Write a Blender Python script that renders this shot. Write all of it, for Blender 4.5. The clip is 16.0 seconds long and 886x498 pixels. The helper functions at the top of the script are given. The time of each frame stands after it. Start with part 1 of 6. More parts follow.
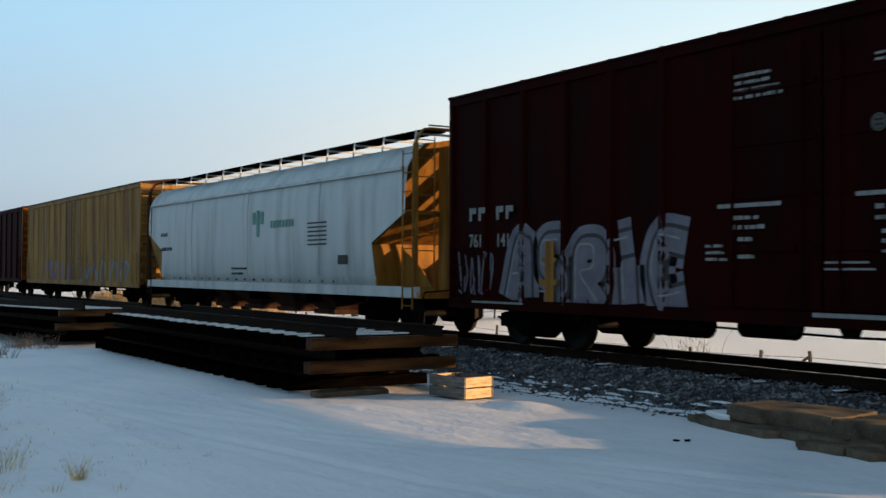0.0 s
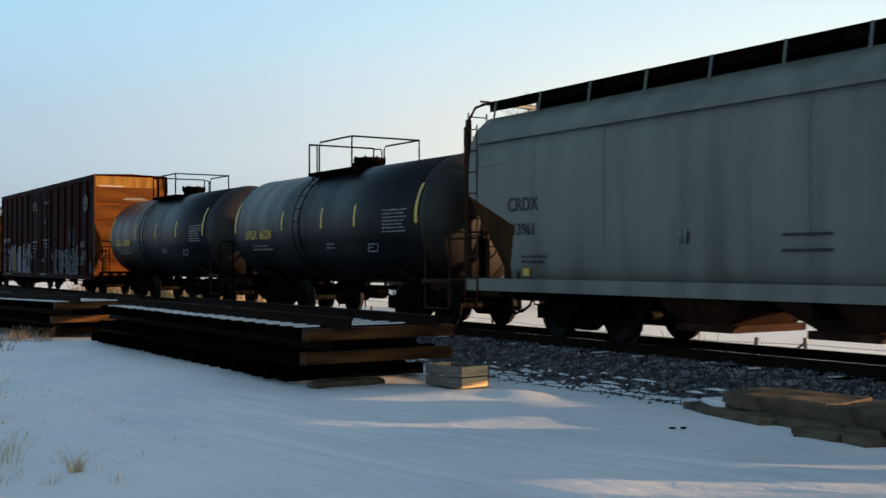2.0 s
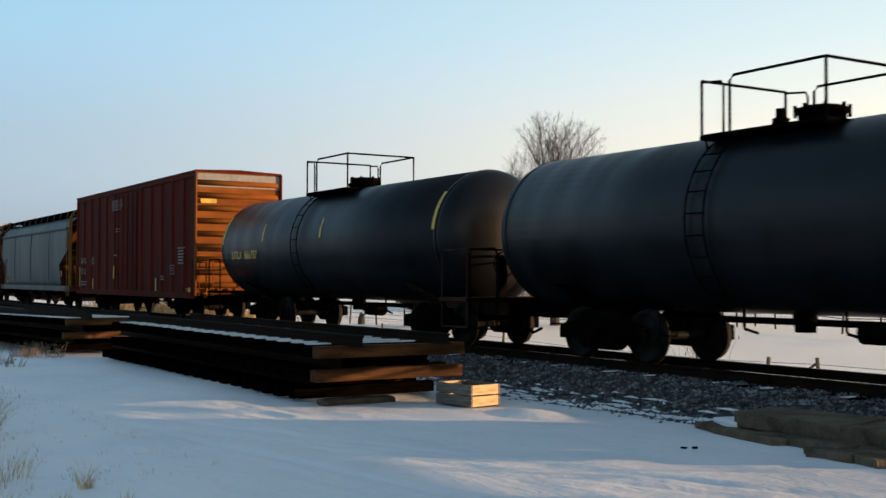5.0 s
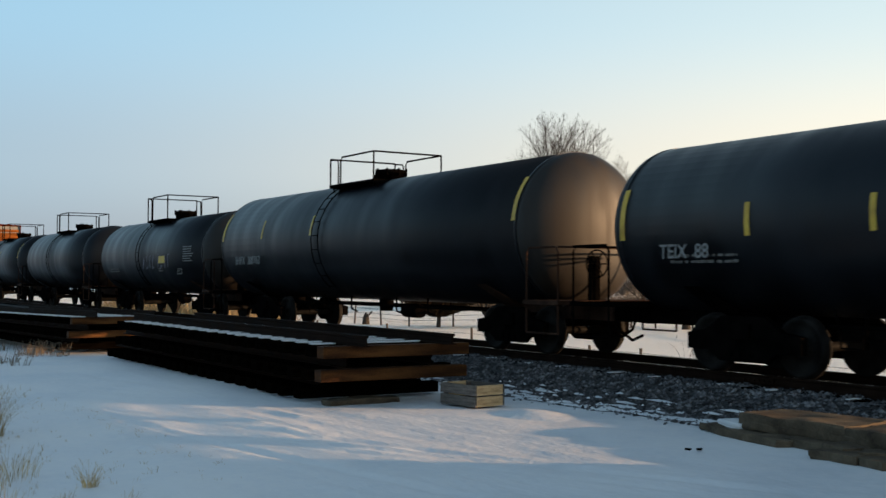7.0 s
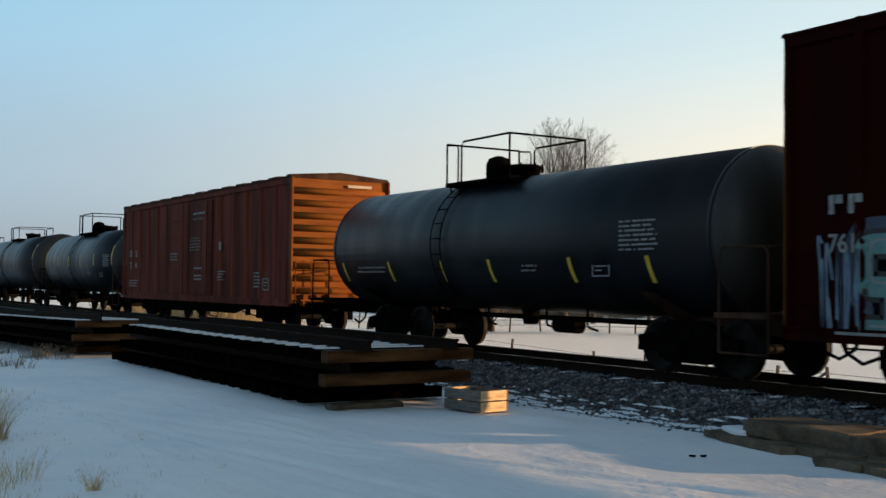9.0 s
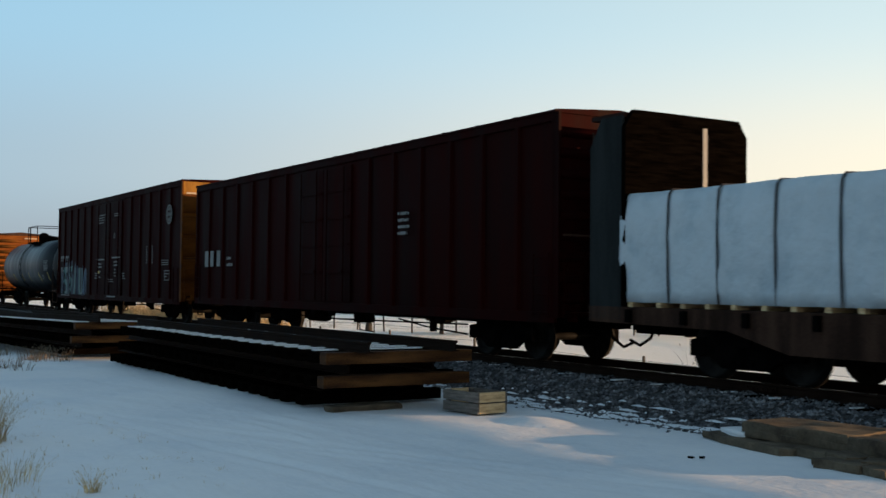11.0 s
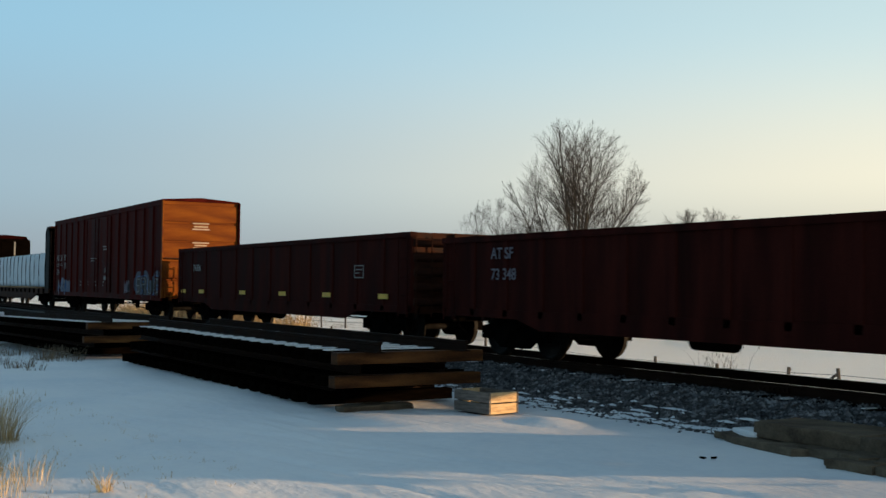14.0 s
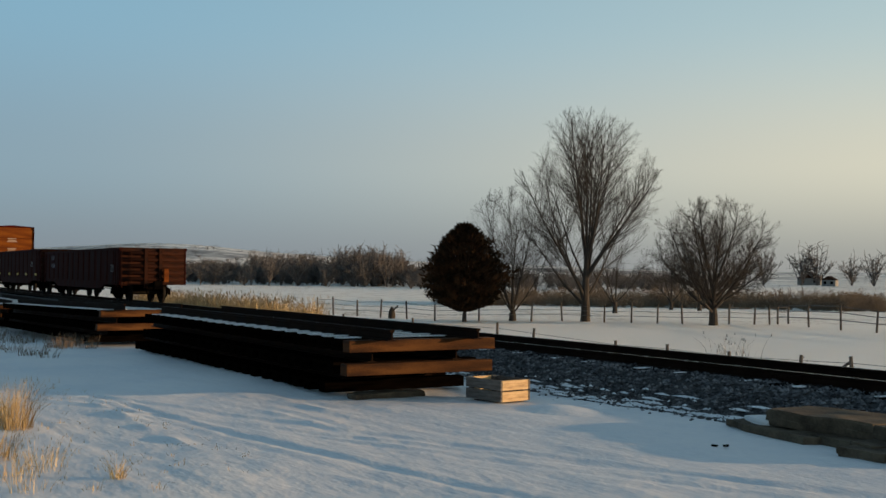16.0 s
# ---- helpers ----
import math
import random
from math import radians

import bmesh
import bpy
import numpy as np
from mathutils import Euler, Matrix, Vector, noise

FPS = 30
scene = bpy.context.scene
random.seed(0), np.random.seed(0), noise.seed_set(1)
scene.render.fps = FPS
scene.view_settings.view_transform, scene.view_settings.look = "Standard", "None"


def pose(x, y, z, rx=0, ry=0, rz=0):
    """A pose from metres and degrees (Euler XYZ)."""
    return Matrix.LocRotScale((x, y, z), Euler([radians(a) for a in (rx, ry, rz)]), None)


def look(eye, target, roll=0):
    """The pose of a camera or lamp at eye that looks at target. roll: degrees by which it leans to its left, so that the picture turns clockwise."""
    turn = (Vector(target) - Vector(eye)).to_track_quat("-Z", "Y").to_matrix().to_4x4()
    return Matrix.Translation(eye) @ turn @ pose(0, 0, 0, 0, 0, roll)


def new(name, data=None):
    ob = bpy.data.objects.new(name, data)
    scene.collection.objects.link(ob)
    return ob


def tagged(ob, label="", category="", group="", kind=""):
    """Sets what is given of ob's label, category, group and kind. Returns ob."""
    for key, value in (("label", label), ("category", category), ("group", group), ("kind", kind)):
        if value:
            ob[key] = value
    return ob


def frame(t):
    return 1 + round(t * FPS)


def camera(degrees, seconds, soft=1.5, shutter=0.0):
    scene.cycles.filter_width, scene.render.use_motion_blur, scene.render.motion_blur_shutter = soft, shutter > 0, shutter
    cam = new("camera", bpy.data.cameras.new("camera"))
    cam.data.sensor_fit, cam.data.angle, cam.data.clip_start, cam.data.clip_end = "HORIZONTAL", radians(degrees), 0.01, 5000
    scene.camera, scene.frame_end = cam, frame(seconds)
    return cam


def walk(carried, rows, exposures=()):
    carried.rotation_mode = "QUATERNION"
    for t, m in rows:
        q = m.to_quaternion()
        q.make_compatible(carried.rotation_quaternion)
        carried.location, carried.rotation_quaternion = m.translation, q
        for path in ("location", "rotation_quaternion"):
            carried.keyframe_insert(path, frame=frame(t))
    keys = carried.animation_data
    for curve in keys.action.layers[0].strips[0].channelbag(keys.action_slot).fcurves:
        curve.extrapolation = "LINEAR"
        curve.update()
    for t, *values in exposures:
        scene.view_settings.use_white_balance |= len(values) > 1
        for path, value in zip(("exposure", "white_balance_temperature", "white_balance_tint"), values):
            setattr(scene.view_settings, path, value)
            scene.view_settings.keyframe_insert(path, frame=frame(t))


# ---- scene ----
# A freight train passes a snowy yard at low sun. Rail head is z = 0, the track runs along x, the train goes towards -x.
YC = 13.92          # centre line of the track
EYE = 1.43
SPEED = 22.88       # metres a second
END = 16.0
GROUND = -0.5

cam = camera(43.4, END, soft=1.5, shutter=0.07)
LOOKS = [
    (0.0, 57.86, 1.18, -0.31), (0.5, 57.89, 0.99, -0.22), (1.0, 57.88, 0.65, 0.03), (1.5, 57.72, 0.61, 0.1), (2.0, 57.62, 0.65, 0.11),
    (2.5, 57.76, 1.02, -0.05), (3.0, 57.96, 1.17, 0.0), (3.5, 57.93, 1.25, -0.07), (4.0, 57.99, 1.41, -0.05), (6.5, 58.41, 1.59, -0.32),
    (7.0, 58.43, 1.59, -0.34), (7.5, 58.34, 1.67, -0.41), (8.0, 58.35, 1.67, -0.4), (8.5, 58.5, 1.79, -0.6), (9.0, 58.66, 1.85, -0.64),
    (9.5, 58.58, 1.86, -0.55), (12.0, 58.69, 2.02, -0.68), (12.5, 58.82, 2.01, -0.76), (13.0, 58.6, 1.91, -0.72), (13.5, 58.82, 1.99, -0.6),
    (14.0, 59.16, 1.93, -0.58), (14.5, 59.2, 1.74, -0.62), (15.0, 59.64, 1.44, -0.62), (15.5, 59.78, 1.31, -0.64), (16.0, 59.76, 1.3, -0.58)]
walk(cam, [(t, pose(0, 0, EYE, 90 + p, r, w)) for t, w, p, r in LOOKS],
     exposures=[(0, 0.8, 6500, 9), (4, 0.75, 6500, 9), (7, 0.68, 6550, 8), (10, 0.64, 6500, 7), (13, 0.62, 6450, 4), (14.5, 0.38, 6330, 2), (16, 0.05, 6280, 2)])

# ---- light ----
SUN_AZ, SUN_EL = 37.0, 6.3      # degrees from +y towards +x, and above the horizon
world = bpy.data.worlds.new("world")
scene.world = world
world.use_nodes = True
wn = world.node_tree
sky = wn.nodes.new("ShaderNodeTexSky")
sky.sky_type = "NISHITA"
sky.sun_disc = False
sky.sun_elevation, sky.sun_rotation = radians(SUN_EL), radians(SUN_AZ)
sky.altitude, sky.air_density, sky.dust_density, sky.ozone_density = 200, 1.0, 0.6, 2.0
# winter haze low in the sky: blue-grey away from the sun, cream towards it
gen = wn.nodes.new("ShaderNodeTexCoord")
sep = wn.nodes.new("ShaderNodeSeparateXYZ")
wn.links.new(gen.outputs["Generated"], sep.inputs[0])
toward = wn.nodes.new("ShaderNodeVectorMath")
toward.operation = "DOT_PRODUCT"
toward.inputs[1].default_value = (math.sin(radians(SUN_AZ)), math.cos(radians(SUN_AZ)), 0)
wn.links.new(gen.outputs["Generated"], toward.inputs[0])
warm = wn.nodes.new("ShaderNodeMapRange")
warm.interpolation_type = "SMOOTHSTEP"
warm.inputs["From Min"].default_value, warm.inputs["From Max"].default_value = -0.58, 0.47
wn.links.new(toward.outputs["Value"], warm.inputs["Value"])


def sky_mix(a, b, fac):
    m = wn.nodes.new("ShaderNodeMix")
    m.data_type = "RGBA"
    for socket, v in ((m.inputs[6], a), (m.inputs[7], b)):
        if isinstance(v, tuple):
            socket.default_value = (*v, 1)
        else:
            wn.links.new(v, socket)
    wn.links.new(fac, m.inputs[0])
    return m.outputs[2]


def height_step(z0, z1, to0=0.0, to1=1.0):
    m = wn.nodes.new("ShaderNodeMapRange")
    m.interpolation_type = "SMOOTHSTEP"
    m.inputs["From Min"].default_value, m.inputs["From Max"].default_value = z0, z1
    m.inputs["To Min"].default_value, m.inputs["To Max"].default_value = to0, to1
    wn.links.new(sep.outputs["Z"], m.inputs["Value"])
    return m.outputs[0]


low = sky_mix((1.8, 2.05, 2.5), (2.9, 2.75, 2.65), warm.outputs[0])
middle = sky_mix((2.08, 2.8, 3.5), (6.2, 5.45, 4.3), warm.outputs[0])
upper = sky_mix((2.05, 3.45, 4.6), (4.2, 4.9, 5.0), warm.outputs[0])
haze = sky_mix(sky_mix(low, middle, height_step(0.0, 0.1)), upper, height_step(0.09, 0.24))
hazed = sky_mix(haze, sky.outputs[0], height_step(0.15, 0.6, 0.08, 0.8))
wn.nodes["Background"].inputs[1].default_value = 0.122
wn.links.new(hazed, wn.nodes["Background"].inputs[0])
sun = new("sun", bpy.data.lights.new("sun", "SUN"))
sun.data.energy, sun.data.angle, sun.data.color = 5.0, radians(0.6), (1.0, 0.61, 0.33)
sun.matrix_world = look((0, 0, 60), (-math.sin(radians(SUN_AZ)), -math.cos(radians(SUN_AZ)), 60 - math.tan(radians(SUN_EL))))

# ---- materials ----
def material(name, colours, rough=0.7, metal=0.0, scale=3.0, fine=60.0, bump=0.15, stretch=(1, 1, 1), island=0.0, obj=0.0, dist=0.02, spec=0.5):
    """Colours mixed by a coarse and a fine noise; bump from the fine one; island and obj: brightness spread per piece."""
    m = bpy.data.materials.new(name)
    m.use_nodes = True
    t = m.node_tree
    n, l = t.nodes, t.links
    b = n["Principled BSDF"]
    co = n.new("ShaderNodeTexCoord")
    mp = n.new("ShaderNodeMapping")
    mp.inputs["Scale"].default_value = stretch
    l.new(co.outputs["Object"], mp.inputs["Vector"])
    a, f = n.new("ShaderNodeTexNoise"), n.new("ShaderNodeTexNoise")
    a.inputs["Scale"].default_value, f.inputs["Scale"].default_value = scale, fine
    a.inputs["Detail"].default_value, f.inputs["Detail"].default_value = 6, 4
    l.new(mp.outputs[0], a.inputs["Vector"])
    l.new(co.outputs["Object"], f.inputs["Vector"])
    mix = n.new("ShaderNodeMath")
    mix.operation = "MULTIPLY_ADD"
    l.new(f.outputs["Fac"], mix.inputs[0])
    mix.inputs[1].default_value = 0.35
    l.new(a.outputs["Fac"], mix.inputs[2])
    ramp = n.new("ShaderNodeValToRGB")
    e = ramp.color_ramp.elements
    lo, hi = 0.48, 0.86
    while len(e) < len(colours):
        e.new(0.5)
    for k, c in enumerate(colours):
        e[k].position = lo + (hi - lo) * k / max(1, len(colours) - 1)
        e[k].color = (*c, 1)
    l.new(mix.outputs[0], ramp.inputs[0])
    out = ramp.outputs[0]
    for kind, amount in (("island", island), ("obj", obj)):
        if amount:
            src = n.new("ShaderNodeNewGeometry" if kind == "island" else "ShaderNodeObjectInfo")
            mr = n.new("ShaderNodeMapRange")
            mr.inputs["To Min"].default_value, mr.inputs["To Max"].default_value = 1 - amount, 1 + amount
            l.new(src.outputs["Random Per Island" if kind == "island" else "Random"], mr.inputs["Value"])
            hs = n.new("ShaderNodeHueSaturation")
            l.new(mr.outputs[0], hs.inputs["Value"])
            l.new(out, hs.inputs["Color"])
            out = hs.outputs[0]
    l.new(out, b.inputs["Base Color"])
    rr = n.new("ShaderNodeMapRange")
    rr.inputs["From Min"].default_value, rr.inputs["From Max"].default_value = 0.3, 0.7
    rr.inputs["To Min"].default_value, rr.inputs["To Max"].default_value = max(0.03, rough - 0.1), min(1, rough + 0.1)
    l.new(a.outputs["Fac"], rr.inputs["Value"])
    l.new(rr.outputs[0], b.inputs["Roughness"])
    b.inputs["Metallic"].default_value = metal
    b.inputs["Specular IOR Level"].default_value = spec
    if bump:
        bp = n.new("ShaderNodeBump")
        bp.inputs["Strength"].default_value, bp.inputs["Distance"].default_value = bump, dist
        l.new(mix.outputs[0], bp.inputs["Height"])
        l.new(bp.outputs[0], b.inputs["Normal"])
    return m

STREAK = (2.5, 2.5, 0.35)
M = dict(
    snow=material("snow", [(0.6364, 0.663, 0.6972), (0.7224, 0.731, 0.7476), (0.774, 0.7735, 0.7728)], 0.6, scale=0.5, fine=9, bump=0.5, dist=0.05, spec=0.3),
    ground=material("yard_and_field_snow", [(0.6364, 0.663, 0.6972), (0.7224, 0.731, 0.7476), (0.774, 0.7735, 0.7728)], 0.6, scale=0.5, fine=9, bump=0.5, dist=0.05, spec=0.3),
    ballast=material("ballast_stone", [(0.03793, 0.03902, 0.04335), (0.09755, 0.09755, 0.103), (0.1734, 0.1734, 0.1787)], 0.85, scale=4, fine=40, island=0.6, bump=0.4, spec=0.1),
    bed=material("ballast_bed", [(0.0096, 0.0096, 0.01056), (0.0288, 0.0288, 0.02976), (0.0576, 0.0576, 0.0576)], 0.9, scale=8, fine=25, bump=1.0, dist=0.06),
    tie=material("creosoted_tie", [(0.0009919, 0.000728, 0.0005624), (0.002316, 0.001654, 0.001191), (0.003969, 0.002978, 0.00215)], 0.85, scale=3, fine=60, stretch=(6, 0.7, 6), bump=0.5, obj=0.2, spec=0.0),
    # tie wood with orange sunlight put into its colour
    tie_lit=material("sunlit_tie", [(0.013, 0.0052, 0.00195), (0.052, 0.0208, 0.0065), (0.104, 0.0455, 0.0143)], 0.8, scale=3, fine=45, stretch=(1, 0.35, 3), bump=0.4, obj=0.25, spec=0.1),
    rail=material("rusty_rail", [(0.0054, 0.00324, 0.00234), (0.0135, 0.00756, 0.00504), (0.0198, 0.0117, 0.0081)], 0.65, metal=0.0, scale=2, fine=60, bump=0.2, spec=0.02),
    polish=material("polished_rail_head", [(0.1225, 0.119, 0.1155), (0.175, 0.1715, 0.1645)], 0.25, metal=1.0, scale=4, fine=90, bump=0.05),
    crate=material("grey_weathered_board", [(0.05355, 0.04462, 0.03793), (0.116, 0.1026, 0.08925), (0.1696, 0.1517, 0.1339)], 0.85, scale=4, fine=60, stretch=(1, 1, 7), bump=0.4, obj=0.15),
    board=material("yellow_pine_board", [(0.3, 0.19, 0.09), (0.5, 0.34, 0.17), (0.6, 0.44, 0.25)], 0.8, scale=4, fine=60, stretch=(1, 1, 7), bump=0.3, obj=0.15),
    rock=material("sandstone", [(0.04351, 0.0315, 0.02088), (0.09036, 0.06872, 0.04641), (0.1339, 0.1031, 0.06961)], 0.9, scale=3, fine=30, bump=0.4, spec=0.2),
    red=material("red_oxide_paint", [(0.0195, 0.002189, 0.00153), (0.039, 0.004013, 0.002754), (0.0546, 0.006202, 0.004133)], 0.6, scale=0.9, fine=40, stretch=STREAK, bump=0.08, spec=0.02),
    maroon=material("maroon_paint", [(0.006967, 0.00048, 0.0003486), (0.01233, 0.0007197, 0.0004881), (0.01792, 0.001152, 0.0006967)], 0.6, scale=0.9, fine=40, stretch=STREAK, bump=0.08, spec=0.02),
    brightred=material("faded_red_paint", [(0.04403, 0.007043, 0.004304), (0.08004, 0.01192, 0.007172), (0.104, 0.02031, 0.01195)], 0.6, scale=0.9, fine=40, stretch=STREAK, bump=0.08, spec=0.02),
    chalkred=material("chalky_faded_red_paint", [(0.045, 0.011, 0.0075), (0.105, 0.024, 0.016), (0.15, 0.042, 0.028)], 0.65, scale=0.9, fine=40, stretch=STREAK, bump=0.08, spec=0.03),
    # boxcar end colours: low orange sunlight put into the paint, brighter than the sides
    endred=material("orange_red_sunlit_end_paint", [(0.085, 0.02, 0.0025), (0.14, 0.038, 0.0045), (0.185, 0.058, 0.007)], 0.65, scale=1.2, fine=40, stretch=(0.5, 0.5, 2.5), bump=0.1, spec=0.08),
    endsheet=material("dark_brown_end_steel", [(0.018, 0.0072, 0.0018), (0.036, 0.0156, 0.0036), (0.06, 0.027, 0.006)], 0.7, scale=2, fine=40, stretch=STREAK, bump=0.1, spec=0.05),
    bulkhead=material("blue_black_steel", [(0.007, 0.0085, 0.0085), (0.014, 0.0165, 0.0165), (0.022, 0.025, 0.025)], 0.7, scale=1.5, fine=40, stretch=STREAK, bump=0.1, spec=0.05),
    # two more end colours with the sun's warmth mixed in
    endorange=material("sunlit_orange_end_paint", [(0.085, 0.022, 0.004), (0.15, 0.045, 0.007), (0.2, 0.07, 0.012)], 0.65, scale=1.2, fine=40, stretch=(0.5, 0.5, 2.5), bump=0.1, spec=0.08),
    endbrown=material("sunlit_rust_gold_end_paint", [(0.043, 0.012, 0.0011), (0.085, 0.026, 0.0023), (0.12, 0.039, 0.0038)], 0.6, scale=1.2, fine=40, stretch=(0.5, 0.5, 2.5), bump=0.1, spec=0.08),
    yellowbox=material("yellow_boxcar_paint", [(0.09, 0.034, 0.009), (0.22, 0.115, 0.028), (0.3, 0.175, 0.05)], 0.6, scale=0.9, fine=40, stretch=STREAK, bump=0.08, spec=0.12),
    tank=material("black_tank_paint", [(0.0015, 0.002, 0.003), (0.003, 0.004, 0.006), (0.006, 0.0075, 0.0105)], 0.42, scale=0.8, fine=30, stretch=(2, 0.5, 0.5), bump=0.04, spec=0.24),
    tankend=material("brown_tank_head", [(0.002422, 0.001368, 0.0003936), (0.006295, 0.003322, 0.0008944), (0.009685, 0.005083, 0.001431)], 0.6, scale=1.2, fine=30, stretch=STREAK, bump=0.05),
    white=material("white_hopper_paint", [(0.272, 0.2924, 0.2856), (0.408, 0.4352, 0.4284), (0.476, 0.4964, 0.4896)], 0.5, scale=0.8, fine=35, stretch=STREAK, bump=0.04),
    grey=material("grey_hopper_paint", [(0.07948, 0.08415, 0.07153), (0.1262, 0.1333, 0.1133), (0.159, 0.166, 0.1391)], 0.55, scale=0.7, fine=35, stretch=STREAK, bump=0.04),
    greydark=material("sooty_grey_paint", [(0.02384, 0.02525, 0.02146), (0.03786, 0.03999, 0.03399), (0.0477, 0.0498, 0.04173)], 0.55, scale=0.7, fine=35, stretch=STREAK, bump=0.04),
    # ochre, also the hopper ends' sunlit tone put into their colour
    endtan=material("ochre_and_sunlit_steel", [(0.11, 0.046, 0.007), (0.2, 0.092, 0.015), (0.26, 0.125, 0.022)], 0.65, scale=2, fine=40, stretch=STREAK, bump=0.08, spec=0.1),
    dark=material("grimy_black_steel", [(0.001372, 0.001235, 0.001235), (0.002744, 0.00247, 0.002332), (0.004939, 0.004116, 0.003704)], 0.75, scale=3, fine=40, bump=0.1, spec=0.0),
    rustdark=material("rust_brown_steel", [(0.018, 0.0096, 0.0066), (0.036, 0.0192, 0.0132), (0.06, 0.033, 0.0216)], 0.75, scale=1.5, fine=40, stretch=STREAK, bump=0.15, spec=0.03),
    gond=material("brown_gondola_paint", [(0.01166, 0.002557, 0.001948), (0.02292, 0.00475, 0.003568), (0.0375, 0.008218, 0.00584)], 0.65, scale=1.0, fine=40, stretch=STREAK, bump=0.12, spec=0.02),
    gondend=material("rusted_gondola_end", [(0.009, 0.0022, 0.001), (0.022, 0.006, 0.0025), (0.034, 0.0105, 0.0045)], 0.75, scale=1.4, fine=30, stretch=(1, 1.5, 3), bump=0.2, spec=0.1),
    wheel=material("wheel_steel", [(0.00525, 0.0049, 0.00455), (0.01225, 0.01137, 0.0105), (0.021, 0.01925, 0.0175)], 0.6, metal=0.0, scale=4, fine=40, bump=0.05, spec=0.02),
    lettering=material("white_stencil_paint", [(0.1311, 0.1311, 0.1249), (0.1873, 0.1873, 0.181), (0.2185, 0.2185, 0.2122)], 0.7, scale=6, fine=40, bump=0),
    yellow=material("reflective_yellow", [(0.375, 0.225, 0.015), (0.54, 0.345, 0.03), (0.6, 0.405, 0.0525)], 0.5, scale=3, fine=30, bump=0),
    blackmark=material("black_stencil_paint", [(0.01, 0.008, 0.008), (0.02, 0.016, 0.016)], 0.7, scale=5, fine=30, bump=0),
    wrap=material("white_lumber_wrap", [(0.372, 0.4356, 0.476), (0.4588, 0.5148, 0.544), (0.496, 0.5478, 0.578)], 0.45, scale=1.6, fine=6, bump=1.0, dist=0.06),
    bark=material("tree_bark", [(0.01575, 0.0126, 0.0099), (0.03375, 0.027, 0.0207), (0.054, 0.04275, 0.03375)], 0.9, scale=4, fine=30, stretch=(3, 3, 0.7), bump=0.4),
    cedar=material("cedar_foliage", [(0.01158, 0.008486, 0.00468), (0.02895, 0.01803, 0.00936), (0.05309, 0.02652, 0.0131)], 0.85, scale=1.5, fine=20, island=0.22, bump=0, spec=0.05),
    # bare wood, its colour lifted to include the haze of distance
    farwood=material("distant_bare_wood", [(0.0696, 0.06264, 0.05916), (0.1044, 0.094, 0.08696), (0.1392, 0.1253, 0.1183)], 0.95, scale=0.3, fine=4, island=0.3, bump=0),
    straw=material("dry_grass", [(0.3, 0.21, 0.1), (0.46, 0.34, 0.17), (0.58, 0.45, 0.25)], 0.85, scale=2, fine=20, island=0.35, bump=0),
    weed=material("dead_weed_stalk", [(0.12, 0.09, 0.06), (0.2, 0.15, 0.1)], 0.9, scale=2, fine=20, island=0.3, bump=0),
    post=material("fence_post_wood", [(0.035, 0.0294, 0.0245), (0.07, 0.0595, 0.049), (0.112, 0.098, 0.084)], 0.9, scale=3, fine=40, bump=0.3),
    wire=material("fence_wire", [(0.1, 0.09, 0.08), (0.16, 0.15, 0.14)], 0.6, metal=0.6, scale=3, fine=30, bump=0),
    silver=material("silver_spray", [(0.066, 0.06, 0.078), (0.0975, 0.0885, 0.1125), (0.1275, 0.1162, 0.1425)], 0.6, scale=3, fine=40, bump=0),
    bluespray=material("pale_blue_spray", [(0.0624, 0.1014, 0.156), (0.1014, 0.156, 0.2184), (0.156, 0.2028, 0.2496)], 0.6, scale=3, fine=40, bump=0),
    tealspray=material("teal_spray", [(0.0336, 0.1092, 0.1134), (0.063, 0.1596, 0.1554), (0.126, 0.21, 0.2016)], 0.6, scale=3, fine=40, bump=0),
    deepblue=material("dark_blue_spray", [(0.016, 0.044, 0.12), (0.03, 0.08, 0.2), (0.06, 0.12, 0.26)], 0.6, scale=3, fine=40, bump=0),
    endprint=material("dusty_white_stencil", [(0.3, 0.24, 0.18), (0.42, 0.34, 0.26)], 0.7, scale=5, fine=40, bump=0),
    purplespray=material("purple_spray", [(0.098, 0.063, 0.154), (0.168, 0.119, 0.238)], 0.6, scale=3, fine=40, bump=0),
    hazespray=material("blue_grey_spray_haze", [(0.018, 0.0252, 0.045), (0.033, 0.045, 0.072), (0.048, 0.06, 0.09)], 0.7, scale=2.5, fine=20, bump=0),
    green=material("faded_green_paint", [(0.05, 0.16, 0.13), (0.1, 0.27, 0.22)], 0.6, scale=3, fine=40, bump=0),
)


